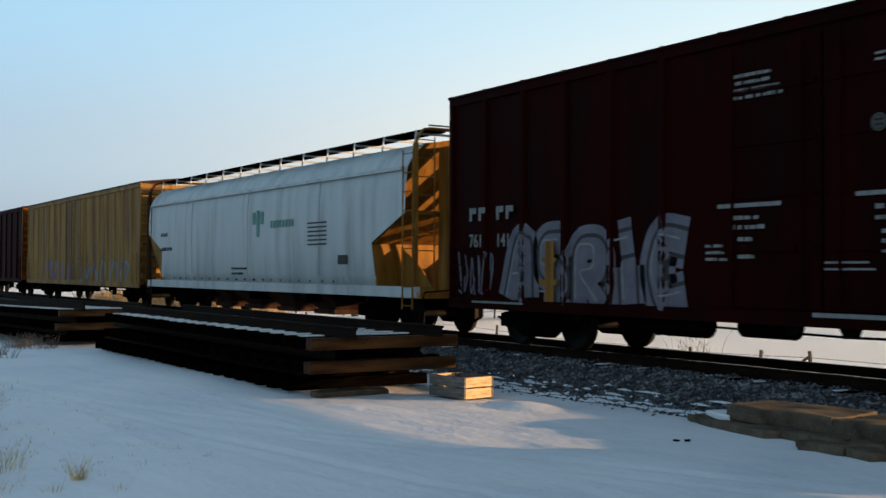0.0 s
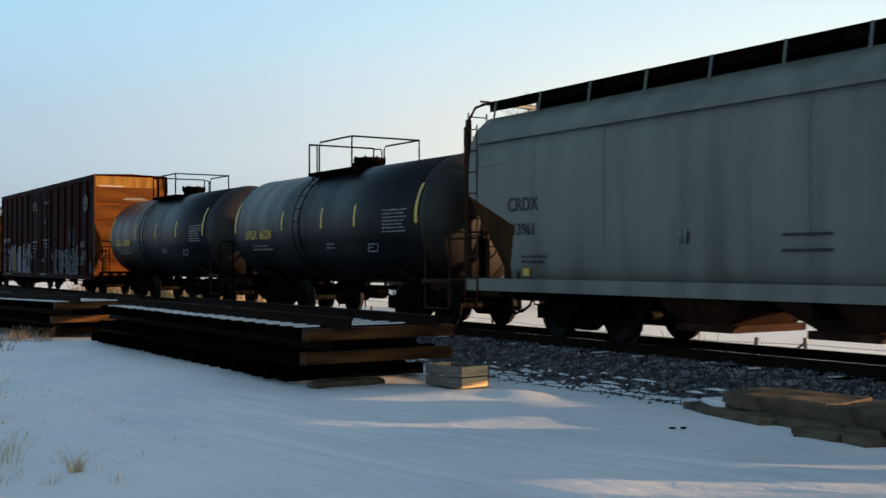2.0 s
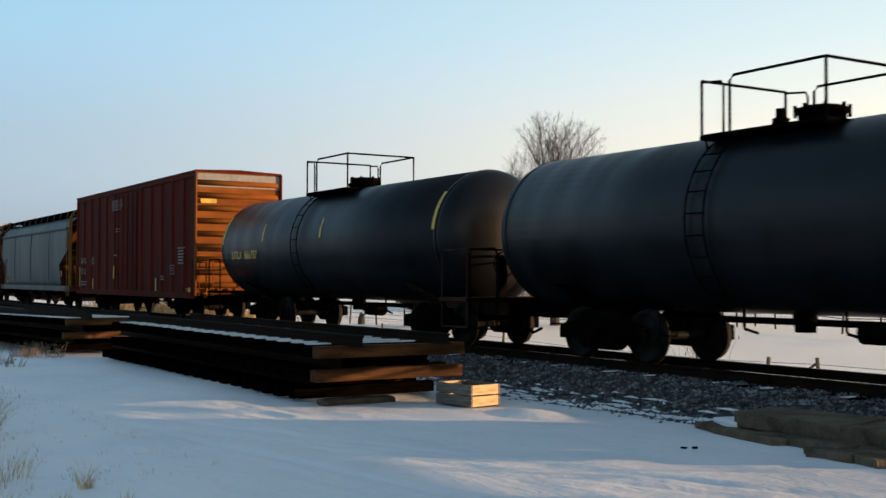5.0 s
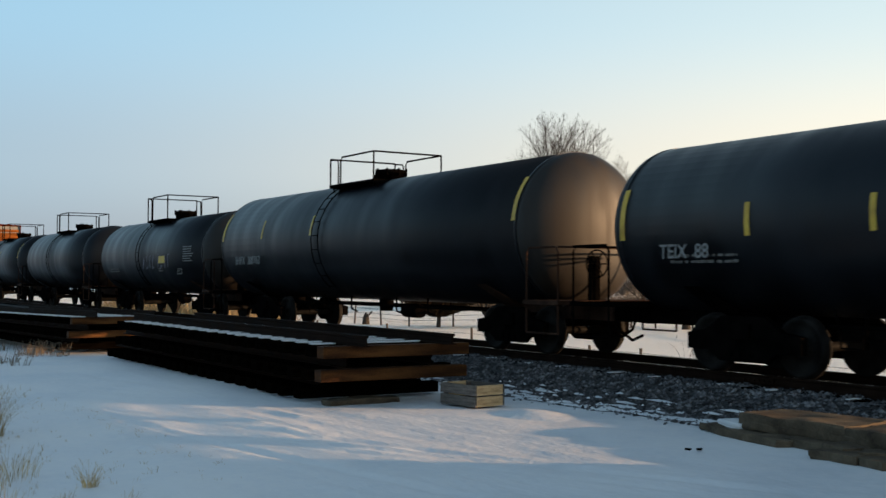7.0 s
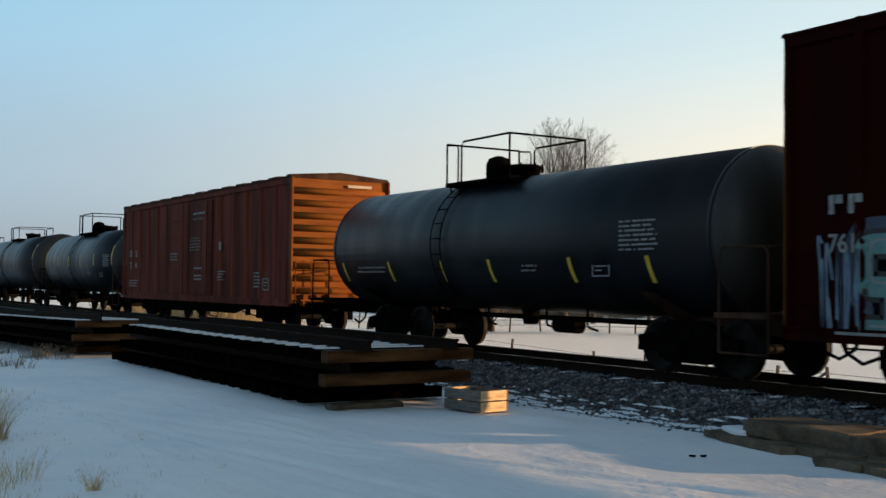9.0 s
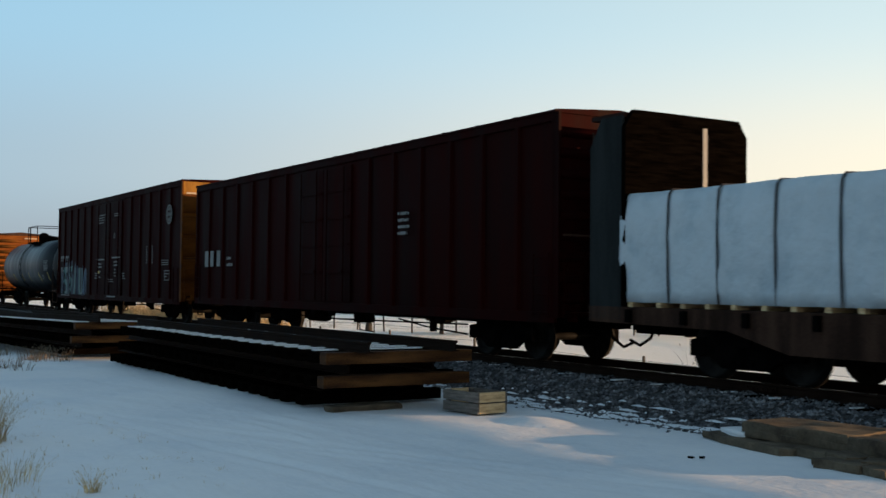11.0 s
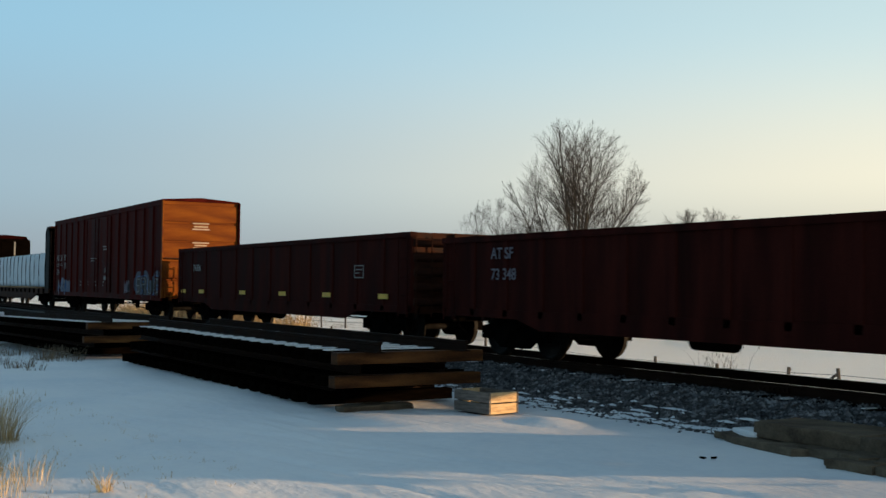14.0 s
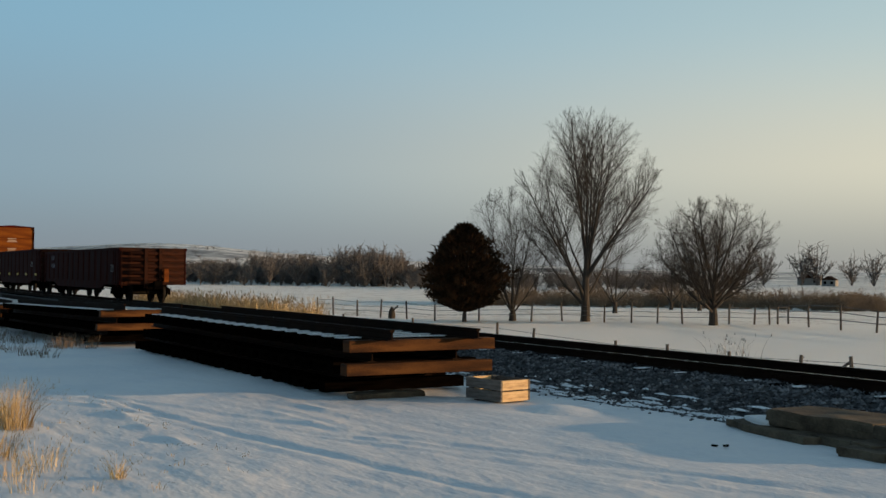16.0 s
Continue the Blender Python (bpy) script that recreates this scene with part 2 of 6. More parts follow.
def patch_over(m, along, start, full, colours, scale, stretch, cover):
    """Patches of colour over the snow, plants and field sunlight, from a distance along y (along = 1) or from the
    origin (0).
    """
    n, l = m.node_tree.nodes, m.node_tree.links
    b = n["Principled BSDF"]
    under = b.inputs["Base Color"].links[0].from_socket
    co = n.new("ShaderNodeTexCoord")
    mp = n.new("ShaderNodeMapping")
    mp.inputs["Scale"].default_value = stretch
    l.new(co.outputs["Object"], mp.inputs["Vector"])
    noise_a, noise_b = n.new("ShaderNodeTexNoise"), n.new("ShaderNodeTexNoise")
    noise_a.inputs["Scale"].default_value, noise_b.inputs["Scale"].default_value = scale, scale * 9
    for q in (noise_a, noise_b):
        q.inputs["Detail"].default_value = 6
        l.new(mp.outputs[0], q.inputs["Vector"])
    both = n.new("ShaderNodeMath")
    both.operation = "ADD"
    l.new(noise_a.outputs["Fac"], both.inputs[0])
    l.new(noise_b.outputs["Fac"], both.inputs[1])
    patch = n.new("ShaderNodeMapRange")
    patch.interpolation_type = "SMOOTHSTEP"
    patch.inputs["From Min"].default_value, patch.inputs["From Max"].default_value = 1.16 - 0.5 * cover, 1.46 - 0.5 * cover
    l.new(both.outputs[0], patch.inputs["Value"])
    if along:
        part_y = n.new("ShaderNodeSeparateXYZ")
        l.new(co.outputs["Object"], part_y.inputs[0])
        away = part_y.outputs["Y"]
    else:
        size = n.new("ShaderNodeVectorMath")
        size.operation = "LENGTH"
        l.new(co.outputs["Object"], size.inputs[0])
        away = size.outputs["Value"]
    zone = n.new("ShaderNodeMapRange")
    zone.inputs["From Min"].default_value, zone.inputs["From Max"].default_value = start, full
    l.new(away, zone.inputs["Value"])
    fac = n.new("ShaderNodeMath")
    fac.operation = "MULTIPLY"
    l.new(patch.outputs[0], fac.inputs[0])
    l.new(zone.outputs[0], fac.inputs[1])
    mix = n.new("ShaderNodeMix")
    mix.data_type = "RGBA"
    l.new(fac.outputs[0], mix.inputs[0])
    l.new(under, mix.inputs[6])
    mix.inputs[7].default_value = (*colours, 1)
    l.new(mix.outputs[2], b.inputs["Base Color"])


def relief(m, scale, stretch, dist, y0, y1):
    """Crusted or tufted relief of the snow, growing from y0 to y1."""
    n, l = m.node_tree.nodes, m.node_tree.links
    b = n["Principled BSDF"]
    co = n.new("ShaderNodeTexCoord")
    mp = n.new("ShaderNodeMapping")
    mp.inputs["Scale"].default_value = stretch
    l.new(co.outputs["Object"], mp.inputs["Vector"])
    tex = n.new("ShaderNodeTexNoise")
    tex.inputs["Scale"].default_value, tex.inputs["Detail"].default_value = scale, 5
    l.new(mp.outputs[0], tex.inputs["Vector"])
    axis = n.new("ShaderNodeSeparateXYZ")
    l.new(co.outputs["Object"], axis.inputs[0])
    zone = n.new("ShaderNodeMapRange")
    zone.inputs["From Min"].default_value, zone.inputs["From Max"].default_value = y0, y1
    l.new(axis.outputs["Y"], zone.inputs["Value"])
    bp = n.new("ShaderNodeBump")
    bp.inputs["Distance"].default_value = dist
    l.new(zone.outputs[0], bp.inputs["Strength"])
    l.new(tex.outputs["Fac"], bp.inputs["Height"])
    l.new(b.inputs["Normal"].links[0].from_socket, bp.inputs["Normal"])
    l.new(bp.outputs[0], b.inputs["Normal"])


relief(M["ground"], 14.0, (1, 1, 1), 0.09, 18.5, 21)
relief(M["ground"], 1.3, (0.5, 1.8, 1), 0.03, 10.5, 6)
relief(M["ground"], 6.0, (0.6, 1.5, 1), 0.007, 10.5, 8)
# warm sunlight put into the open field's snow colour, then stubble showing through
patch_over(M["ground"], 1, 19, 23, (0.95, 0.91, 0.83), 0.3, (1, 1, 1), 1.7)
patch_over(M["ground"], 0, 57, 66, (0.36, 0.29, 0.2), 0.35, (1, 1, 1), 0.3)
patch_over(M["ground"], 0, 260, 600, (0.19, 0.18, 0.17), 0.006, (1, 1, 0), 0.55)

# ---- mesh helpers ----
def box(bm, x0, x1, y0, y1, z0, z1):
    v = [bm.verts.new((x, y, z)) for x in (x0, x1) for y in (y0, y1) for z in (z0, z1)]
    for q in ((0, 1, 3, 2), (4, 6, 7, 5), (0, 4, 5, 1), (2, 3, 7, 6), (0, 2, 6, 4), (1, 5, 7, 3)):
        bm.faces.new([v[i] for i in q])
    return v


def tube(bm, pts, r, n=6, r2=None, cap=True):
    """A round bar along the points, tapering from r to r2."""
    rings, P = [], [Vector(p) for p in pts]
    for k, p in enumerate(P):
        d = (P[min(k + 1, len(P) - 1)] - P[max(k - 1, 0)]).normalized()
        side = d.cross(Vector((0, 0, 1)) if abs(d.z) < 0.9 else Vector((1, 0, 0))).normalized()
        up = side.cross(d)
        rad = r if r2 is None else r + (r2 - r) * k / (len(P) - 1)
        rings.append([bm.verts.new(p + (side * math.cos(a) + up * math.sin(a)) * rad) for a in (math.tau * i / n for i in range(n))])
    for a, b in zip(rings, rings[1:]):
        for i in range(n):
            bm.faces.new((a[i], a[(i + 1) % n], b[(i + 1) % n], b[i]))
    if cap:
        bm.faces.new(rings[0])
        bm.faces.new(rings[-1][::-1])


def lathe(bm, profile, axis, centre, n=24, smooth=True):
    """Turns (along, radius) pairs about an axis 'x' or 'y' or 'z' through the centre."""
    rings, c = [], Vector(centre)
    for a, r in profile:
        ring = []
        for i in range(n):
            u, w = r * math.cos(math.tau * i / n), r * math.sin(math.tau * i / n)
            ring.append(bm.verts.new(c + Vector({"x": (a, u, w), "y": (w, a, u), "z": (u, w, a)}[axis])))
        rings.append(ring)
    for a, b in zip(rings, rings[1:]):
        for i in range(n):
            bm.faces.new((a[i], a[(i + 1) % n], b[(i + 1) % n], b[i])).smooth = smooth
    bm.faces.new(rings[0][::-1])
    bm.faces.new(rings[-1])


def prism(bm, outline, y0, y1):
    """An outline of (x, z) pairs, drawn out from y0 to y1."""
    a, b = [bm.verts.new((x, y0, z)) for x, z in outline], [bm.verts.new((x, y1, z)) for x, z in outline]
    bm.faces.new(a)
    bm.faces.new(b[::-1])
    for i in range(len(a)):
        j = (i + 1) % len(a)
        bm.faces.new((a[j], a[i], b[i], b[j]))


def prism_x(bm, outline, x0, x1, smooth=False):
    """An outline of (y, z) pairs, drawn out from x0 to x1."""
    a, b = [bm.verts.new((x0, y, z)) for y, z in outline], [bm.verts.new((x1, y, z)) for y, z in outline]
    bm.faces.new(a)
    bm.faces.new(b[::-1])
    for i in range(len(a)):
        j = (i + 1) % len(a)
        bm.faces.new((a[j], a[i], b[i], b[j])).smooth = smooth


def mesh_of(name, bm, mat, bevel=0.0):
    if bevel:
        bmesh.ops.bevel(bm, geom=bm.edges[:], offset=bevel, segments=1, affect="EDGES")
    bmesh.ops.recalc_face_normals(bm, faces=bm.faces[:])
    me = bpy.data.meshes.new(name)
    bm.to_mesh(me)
    bm.free()
    me.materials.append(M[mat])
    return me


def part(name, bm, mat, parent=None, label="", bevel=0.0, at=None):
    ob = new(name, mesh_of(name, bm, mat, bevel))
    ob.parent = parent
    if at:
        ob.location = at
    return tagged(ob, label) if label else ob


STORE = {}


def shared(name, key, make, mat, parent, at=(0, 0, 0), label="", turn=0.0, bevel=0.0):
    """One object on a mesh that is built once under this key."""
    if (key, mat) not in STORE:
        bm = bmesh.new()
        make(bm)
        STORE[key, mat] = mesh_of(name, bm, mat, bevel)
    ob = new(name, STORE[key, mat])
    ob.parent = parent
    ob.location, ob.rotation_euler = at, (0, 0, turn)
    return tagged(ob, label) if label else ob


def words(body, size, x, y, z, mat, parent, far=False, stretch=1.0):
    """Stencilled characters on the side at y, their lower left at x, z."""
    cu = bpy.data.curves.new("lettering", "FONT")
    cu.body, cu.size, cu.extrude, cu.offset = body, size, 0.002, size * 0.012
    cu.materials.append(M[mat])
    ob = new("lettering", cu)
    ob.parent = parent
    ob.location, ob.rotation_euler = (x, y, z), (radians(90), 0, 0)
    ob.scale = (stretch, 1, 1)
    return ob


def bars(name, rows, y, mat, parent, label=""):
    """Small print as flat bars: rows of x0, x1, z0, z1 on the side at y."""
    bm = bmesh.new()
    for x0, x1, z0, z1 in rows:
        box(bm, x0, x1, y - 0.006, y + 0.004, z0, z1)
    return part(name, bm, mat, parent, label)


def print_block(x, z, w, h, lines, seed):
    """Broken lines of unreadable print."""
    r, out = random.Random(seed), []
    for k in range(lines):
        zz, xx = z + h * (lines - 1 - k) / lines, x
        end = x + w * r.uniform(0.7, 1.0)
        while xx < end:
            q = r.uniform(0.03, 0.16)
            out.append((xx, min(xx + q, end), zz, zz + h / lines * r.uniform(0.36, 0.48)))
            xx += q + r.choice((0.02, 0.025, 0.06))
    return out


def tee_print(x, z, seed):
    """A wide line over a narrow stack of short ones."""
    return [(x, x + 1.2, z, z + 0.06)] + print_block(x + 0.3, z - 0.32, 0.6, 0.28, 2, seed) + print_block(x + 0.4, z - 0.75, 0.32, 0.38, 3, seed + 1)


# ---- ground, track and distance ----
def smooth(a, b, v):
    k = min(1, max(0, (v - a) / (b - a)))
    return k * k * (3 - 2 * k)


def land(x, y):
    """Height of the ground."""
    z = GROUND + 0.03 * noise.noise((x * 0.35, y * 0.35, 3)) + 0.012 * noise.noise((x * 1.1, y * 1.1, 8))
    z -= 0.45 * smooth(-24, -44, x) * smooth(16, 8, y)
    if -40 < x < -3 and 1 < y < 11:
        # wheel ruts, a drift edge and wind ripples
        u = x + 12.7
        for line, deep, wide in ((4.58 + 0.155 * u + 0.008 * u * u, 0.02, 0.09), (4.3 + 0.13 * u, 0.008, 0.08), (5.8 + 0.4 * u, 0.014, 0.1), (5.3 + 0.5 * u, 0.012, 0.09), (5.1 + 0.42 * u, 0.012, 0.08), (2.9 + 0.1 * u, 0.008, 0.1)):
            d = (y - line) / wide
            if abs(d) < 3:
                z += deep * (0.55 * math.exp(-(d - 1.3) ** 2 * 2) - math.exp(-d * d))
        for line, tall, x0, x1 in ((3.79, 0.04, -17.2, -11.1), (4.02, 0.025, -17.6, -14.4), (5.86 + 0.07 * u, 0.035, -17, -10.8), (6.1 + 0.03 * u, 0.025, -16, -12), (6.55 + 0.02 * u, 0.025, -17, -13)):
            d = (y - line) / 0.085
            if abs(d) < 3 and x0 < x < x1:
                z += tall * math.exp(-d * d) * (0.45 + noise.noise((x * 1.7, line, 2))) * smooth(x0, x0 + 1, x) * smooth(x1, x1 - 1, x)
        across = y - 0.2 * x
        z += 0.008 * noise.noise((x * 0.5, across * 2.6, 4)) + 0.007 * noise.noise((x * 1.4, across * 5.0, 7)) + 0.005 * noise.noise((x * 3.1, y * 3.6, 5))
        z += 0.016 * max(0, noise.noise((x * 0.28, across * 0.9, 12)))
    far = math.hypot(x, y)
    z -= 0.55 * smooth(16.8, 20.5, y) + 1.2 * smooth(70, 140, far)
    z += 0.1 * noise.noise((x * 0.06, y * 0.06, 1)) * smooth(20, 40, y)
    bearing = math.degrees(math.atan2(-x, y))
    z += smooth(250, 1500, far) * (33 + 6 * math.sin(bearing * 0.35 + 1.2) + 7 * noise.noise((x * 0.002, y * 0.002, 5))) * (0.3 + 0.7 * smooth(48, 76, bearing))
    return z


def sheet(name, xs, ys, height, mat):
    bm = bmesh.new()
    rows = [[bm.verts.new((x, y, height(x, y))) for x in xs] for y in ys]
    for a, b in zip(rows, rows[1:]):
        for i in range(len(xs) - 1):
            bm.faces.new((a[i], a[i + 1], b[i + 1], b[i])).smooth = True
    return part(name, bm, mat)


def steps(*spans):
    out = []
    for a, b, d in spans:
        n = max(1, round(abs(b - a) / d))
        out += [a + (b - a) * k / n for k in range(n)]
    return out + [spans[-1][1]]


xs = steps((-3200, -400, 140), (-400, -100, 15), (-100, -34, 1.6), (-34, -20, 0.16), (-20, -5, 0.09), (-5, -4, 0.2), (-4, 10, 1.0), (10, 120, 12), (120, 3000, 260))
ys = steps((-2500, -100, 260), (-100, -4, 8), (-4, 1, 0.8), (1, 8, 0.075), (8, 11.5, 0.13), (11.5, 24, 0.6), (24, 80, 1.6), (80, 400, 16), (400, 3200, 140))
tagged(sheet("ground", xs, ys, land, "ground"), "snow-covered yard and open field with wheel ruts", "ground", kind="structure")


def bed(x, y):
    d = abs(y - YC)
    z = -0.19 - max(0, d - 1.5) * 0.27 - 0.02 * (d < 0.6)
    return z + 0.035 * noise.noise((x * 5, y * 5, 2)) + 0.03 * noise.noise((x * 1.3, y * 1.3, 9))


tagged(sheet("ballast_bed", steps((-420, -60, 6), (-60, -4, 0.12), (-4, 60, 1.5), (60, 300, 20)), steps((YC - 3.1, YC + 3.1, 0.12)), bed, "bed"),
       "dark crushed-stone track bed", "track bed", kind="structure")


def stones():
    """Loose stones on the near shoulder and between the rails."""
    r = random.Random(5)
    verts, faces = [], []
    def stone(x, y, z, s):
        k = len(verts)
        a = r.uniform(0, 6.28)
        for dx, dy, dz in ((1, 0, 0), (-1, 0.2, 0), (0.1, 1, 0), (0, -1, 0.1), (0.2, 0.1, 0.8), (-0.1, 0, -0.7)):
            q = s * r.uniform(0.7, 1.2)
            verts.append((x + q * (dx * math.cos(a) - dy * math.sin(a)), y + q * (dx * math.sin(a) + dy * math.cos(a)), z + q * dz))
        for f in ((0, 2, 4), (2, 1, 4), (1, 3, 4), (3, 0, 4), (2, 0, 5), (1, 2, 5), (3, 1, 5), (0, 3, 5)):
            faces.append(tuple(k + i for i in f))
    for _ in range(15000):
        x, y = -5 - 25 * r.random() ** 1.3, YC - 3.25 + 2.6 * r.random()
        stone(x, y, max(bed(x, y), land(x, y)) + 0.008, r.uniform(0.025, 0.05))
    for _ in range(160):
        x, y = r.uniform(-24, -5), YC - 3.1 - abs(r.gauss(0, 0.22))
        stone(x, y, land(x, y) + 0.004, r.uniform(0.015, 0.035))
    me = bpy.data.meshes.new("ballast_stones")
    me.from_pydata(verts, [], faces)
    me.materials.append(M["ballast"])
    return new("ballast_stones", me)


tagged(stones(), "loose grey crushed ballast stones beside the rails", "ballast", kind="stuff")


def drift():
    """Thin snow caught in the hollows of the shoulder."""
    r = random.Random(11)
    bm = bmesh.new()
    for k in range(520):
        x, y = -4 - 24 * r.random(), YC - 2.2 - 1.1 * r.random() ** 0.55
        a, b = (r.uniform(0.08, 0.45), r.uniform(0.03, 0.09)) if k % 3 == 0 else (r.uniform(0.03, 0.12), r.uniform(0.02, 0.05))
        ring = [bm.verts.new((x + a * math.cos(q) * r.uniform(0.6, 1.1), y + b * math.sin(q) * r.uniform(0.6, 1.1), max(bed(x, y), land(x, y)) + 0.02)) for q in (math.tau * i / 9 for i in range(9))]
        top = bm.verts.new((x, y, max(bed(x, y), land(x, y)) + 0.05))
        for i in range(9):
            bm.faces.new((ring[i], ring[(i + 1) % 9], top)).smooth = True
    return part("snow_drifts", bm, "snow")


tagged(drift(), "thin snow patches caught between ballast stones", "snow", kind="stuff")

RAIL = [(-0.075, -0.17), (0.075, -0.17), (0.075, -0.158), (0.012, -0.145), (0.01, -0.045), (0.036, -0.035), (0.036, -0.006), (0.028, 0.0), (-0.028, 0.0), (-0.036, -0.006), (-0.036, -0.035), (-0.01, -0.045), (-0.012, -0.145), (-0.075, -0.158)]
track = tagged(new("railway_track"), "single main-line railway track on dark ties", "railway track", kind="structure")
for off in (-0.755, 0.755):
    bm = bmesh.new()
    prism_x(bm, RAIL, -420, 300)
    rail = part("rail", bm, "rail", track, at=(0, YC + off, 0))
    bm = bmesh.new()
    box(bm, -420, 300, -0.012, 0.02, -0.004, 0.003)
    part("rail_head", bm, "polish", rail, "polished running surface")


def tie_mesh(bm):
    box(bm, -0.115, 0.115, -1.295, 1.295, -0.09, 0.09)


for k in range(170):
    tie = shared("tie", "tie", tie_mesh, "tie", track, (-4 - 0.5 * k, YC + 0.03 * math.sin(k * 2.3), -0.262), bevel=0.008)
    if k < 90 and k % 5 in (0, 2):
        shared("snow", ("tie_snow", k % 4), lambda b: box(b, -0.1, -0.02 + 0.03 * (k % 4), -1.28, -1.05 + 0.05 * (k % 3), 0.092, 0.104), "snow", tie)


def bar_mesh(bm):
    box(bm, -0.32, 0.32, -0.055, -0.015, -0.13, -0.045)
    for q in (-0.25, -0.15, -0.05, 0.05, 0.15, 0.25):
        lathe(bm, [(-0.085, 0.018), (-0.055, 0.018)], "y", (q, 0, -0.085), 8, False)


for k, x in enumerate((-12.1, -23.9)):
    shared("joint_bar", "joint", bar_mesh, "rail", track, (x, YC - 0.755, 0))


# ---- stacked track panels ----
def panel_stack(name, x0, length, y0, base, layers, label, seed):
    r = random.Random(seed)
    root = tagged(new(name), label, "track panel", group="stacked track panels")
    root.location = (x0, y0, base)
    z = 0.0
    for layer in range(layers):
        shift = r.uniform(-0.1, 0.1) if layer != layers - 1 else 0
        back = 1.15 if layer == 0 else r.uniform(-0.03, 0.05)
        n = int(length / 0.5)
        for k in range(n):
            # front ties of the upper layers coloured as sunlit, the bottom one as shaded
            ob = shared("tie", "panel_tie", lambda b: box(b, -0.115, 0.115, 0, 2.59, 0, 0.18), "tie_lit" if k == 0 and layer else "tie", root,
                        (-0.115 - back - 0.5 * k, shift + r.uniform(-0.03, 0.03), z), bevel=0.006)
            if k and layer == layers - 1 and r.random() < 0.97:
                b = bmesh.new()
                box(b, -0.1, 0.03 + r.random() * 0.04, 0.06, 0.42 + r.random() * 0.07, 0.181, 0.2)
                box(b, -0.08, 0.05, 0.74, 1.9 + r.random() * 0.1, 0.182, 0.2)
                part("snow", b, "snow", ob, "strip of snow on the tie")
        z += 0.18
        for off in (0.55, 2.06):
            shared("rail", ("panel_rail", round(length, 2)), lambda b: prism_x(b, [(y, q + 0.17) for y, q in RAIL], -length + 0.1, 0.25), "rail", root, ((r.uniform(-0.15, 0.1) if layer == layers - 1 else -0.5) - back, off + shift, z))
        z += 0.175
    return root


panel_stack("track_panel_stack", -15.1, 11.9, 7.2, -0.47, 3, "three stacked track panels of rails on wooden ties, dusted with snow", 2)
panel_stack("track_panel_stack", -29.8, 16.0, 7.0, -0.5, 3, "further stack of track panels with snow on its ties", 7).rotation_euler = (0, -0.016, 0)
panel_stack("track_panel_stack", -47.5, 12.0, 7.0, -0.85, 3, "further stack of track panels with snow on its ties", 9)

# ---- freight cars: local x runs back from the front end of the body, y = 0 is the track's middle, z = 0 the rail head ----
MOVERS = []


def sideframe(bm):
    prism(bm, [(-1.15, 0.36), (-1.15, 0.62), (-0.75, 0.68), (-0.42, 0.9), (0.42, 0.9), (0.75, 0.68), (1.15, 0.62), (1.15, 0.36), (0.7, 0.36), (0.45, 0.2), (-0.45, 0.2), (-0.7, 0.36)], -0.07, 0.07)
    for x in (-0.2, 0, 0.2):
        lathe(bm, [(0.28, 0.09), (0.55, 0.09)], "z", (x, 0, 0), 10)
    for x in (-0.89, 0.89):
        lathe(bm, [(-0.12, 0.1), (0.12, 0.1)], "y", (x, 0, 0.457), 12)


def wheelset(bm):
    for s in (-1, 1):
        lathe(bm, [(s * 0.68, 0.485), (s * 0.715, 0.48), (s * 0.72, 0.457), (s * 0.81, 0.452), (s * 0.81, 0.39), (s * 0.77, 0.37), (s * 0.76, 0.15), (s * 0.83, 0.13)], "y", (0, 0, 0.457), 28)
    lathe(bm, [(-1.05, 0.075), (1.05, 0.075)], "y", (0, 0, 0.457), 12)


def bolster(bm):
    box(bm, -0.2, 0.2, -1.15, 1.15, 0.55, 0.78)
    box(bm, -0.06, 0.06, -0.95, 0.95, 0.35, 0.5)
    lathe(bm, [(0.76, 0.2), (0.95, 0.2)], "z", (0, 0, 0), 14)


def coupler(bm):
    box(bm, -0.05, 0.75, -0.1, 0.1, 0.74, 0.92)
    box(bm, 0.62, 0.86, -0.17, 0.2, 0.66, 1.0)
    tube(bm, [(0.1, -0.35, 0.85), (0.3, -0.37, 0.5), (0.55, -0.33, 0.35), (0.8, -0.3, 0.45)], 0.03, 6)
    tube(bm, [(0.02, -0.15, 1.0), (0.05, -0.6, 1.02), (0.06, -1.3, 0.98), (0.06, -1.35, 0.8)], 0.018, 5)


def running_gear(car, L, inset, rear=None):
    for x in (inset, L - (rear or inset)):
        truck = shared("truck", "bolster", bolster, "dark", car, (x, 0, 0))
        for y in (-1.01, 1.01):
            shared("side_frame", "sideframe", sideframe, "dark", truck, (0, y, 0))
        for q in (-0.89, 0.89):
            shared("wheelset", "wheelset", wheelset, "wheel", truck, (q, 0, 0))
    shared("coupler", "coupler", coupler, "dark", car, (L, 0, 0))
    shared("coupler", "coupler", coupler, "dark", car, (0, 0, 0), turn=math.pi)


def car_root(name, s, label, category):
    car = tagged(new(name), label, category, group="freight train")
    MOVERS.append((car, s))
    return car


def ladder(bm, x0, x1, y, z0, z1, n):
    for x in (x0, x1):
        tube(bm, [(x, y, z0), (x, y, z1)], 0.018, 5)
    for k in range(n):
        z = z0 + 0.08 + (z1 - z0 - 0.16) * k / (n - 1)
        tube(bm, [(x0, y, z), (x1, y, z)], 0.013, 5)


def end_ladder(bm, x, y0, y1, z0, z1, n):
    for y in (y0, y1):
        tube(bm, [(x, y, z0), (x, y, z1)], 0.018, 5)
    for k in range(n):
        z = z0 + 0.08 + (z1 - z0 - 0.16) * k / (n - 1)
        tube(bm, [(x, y0, z), (x, y1, z)], 0.013, 5)


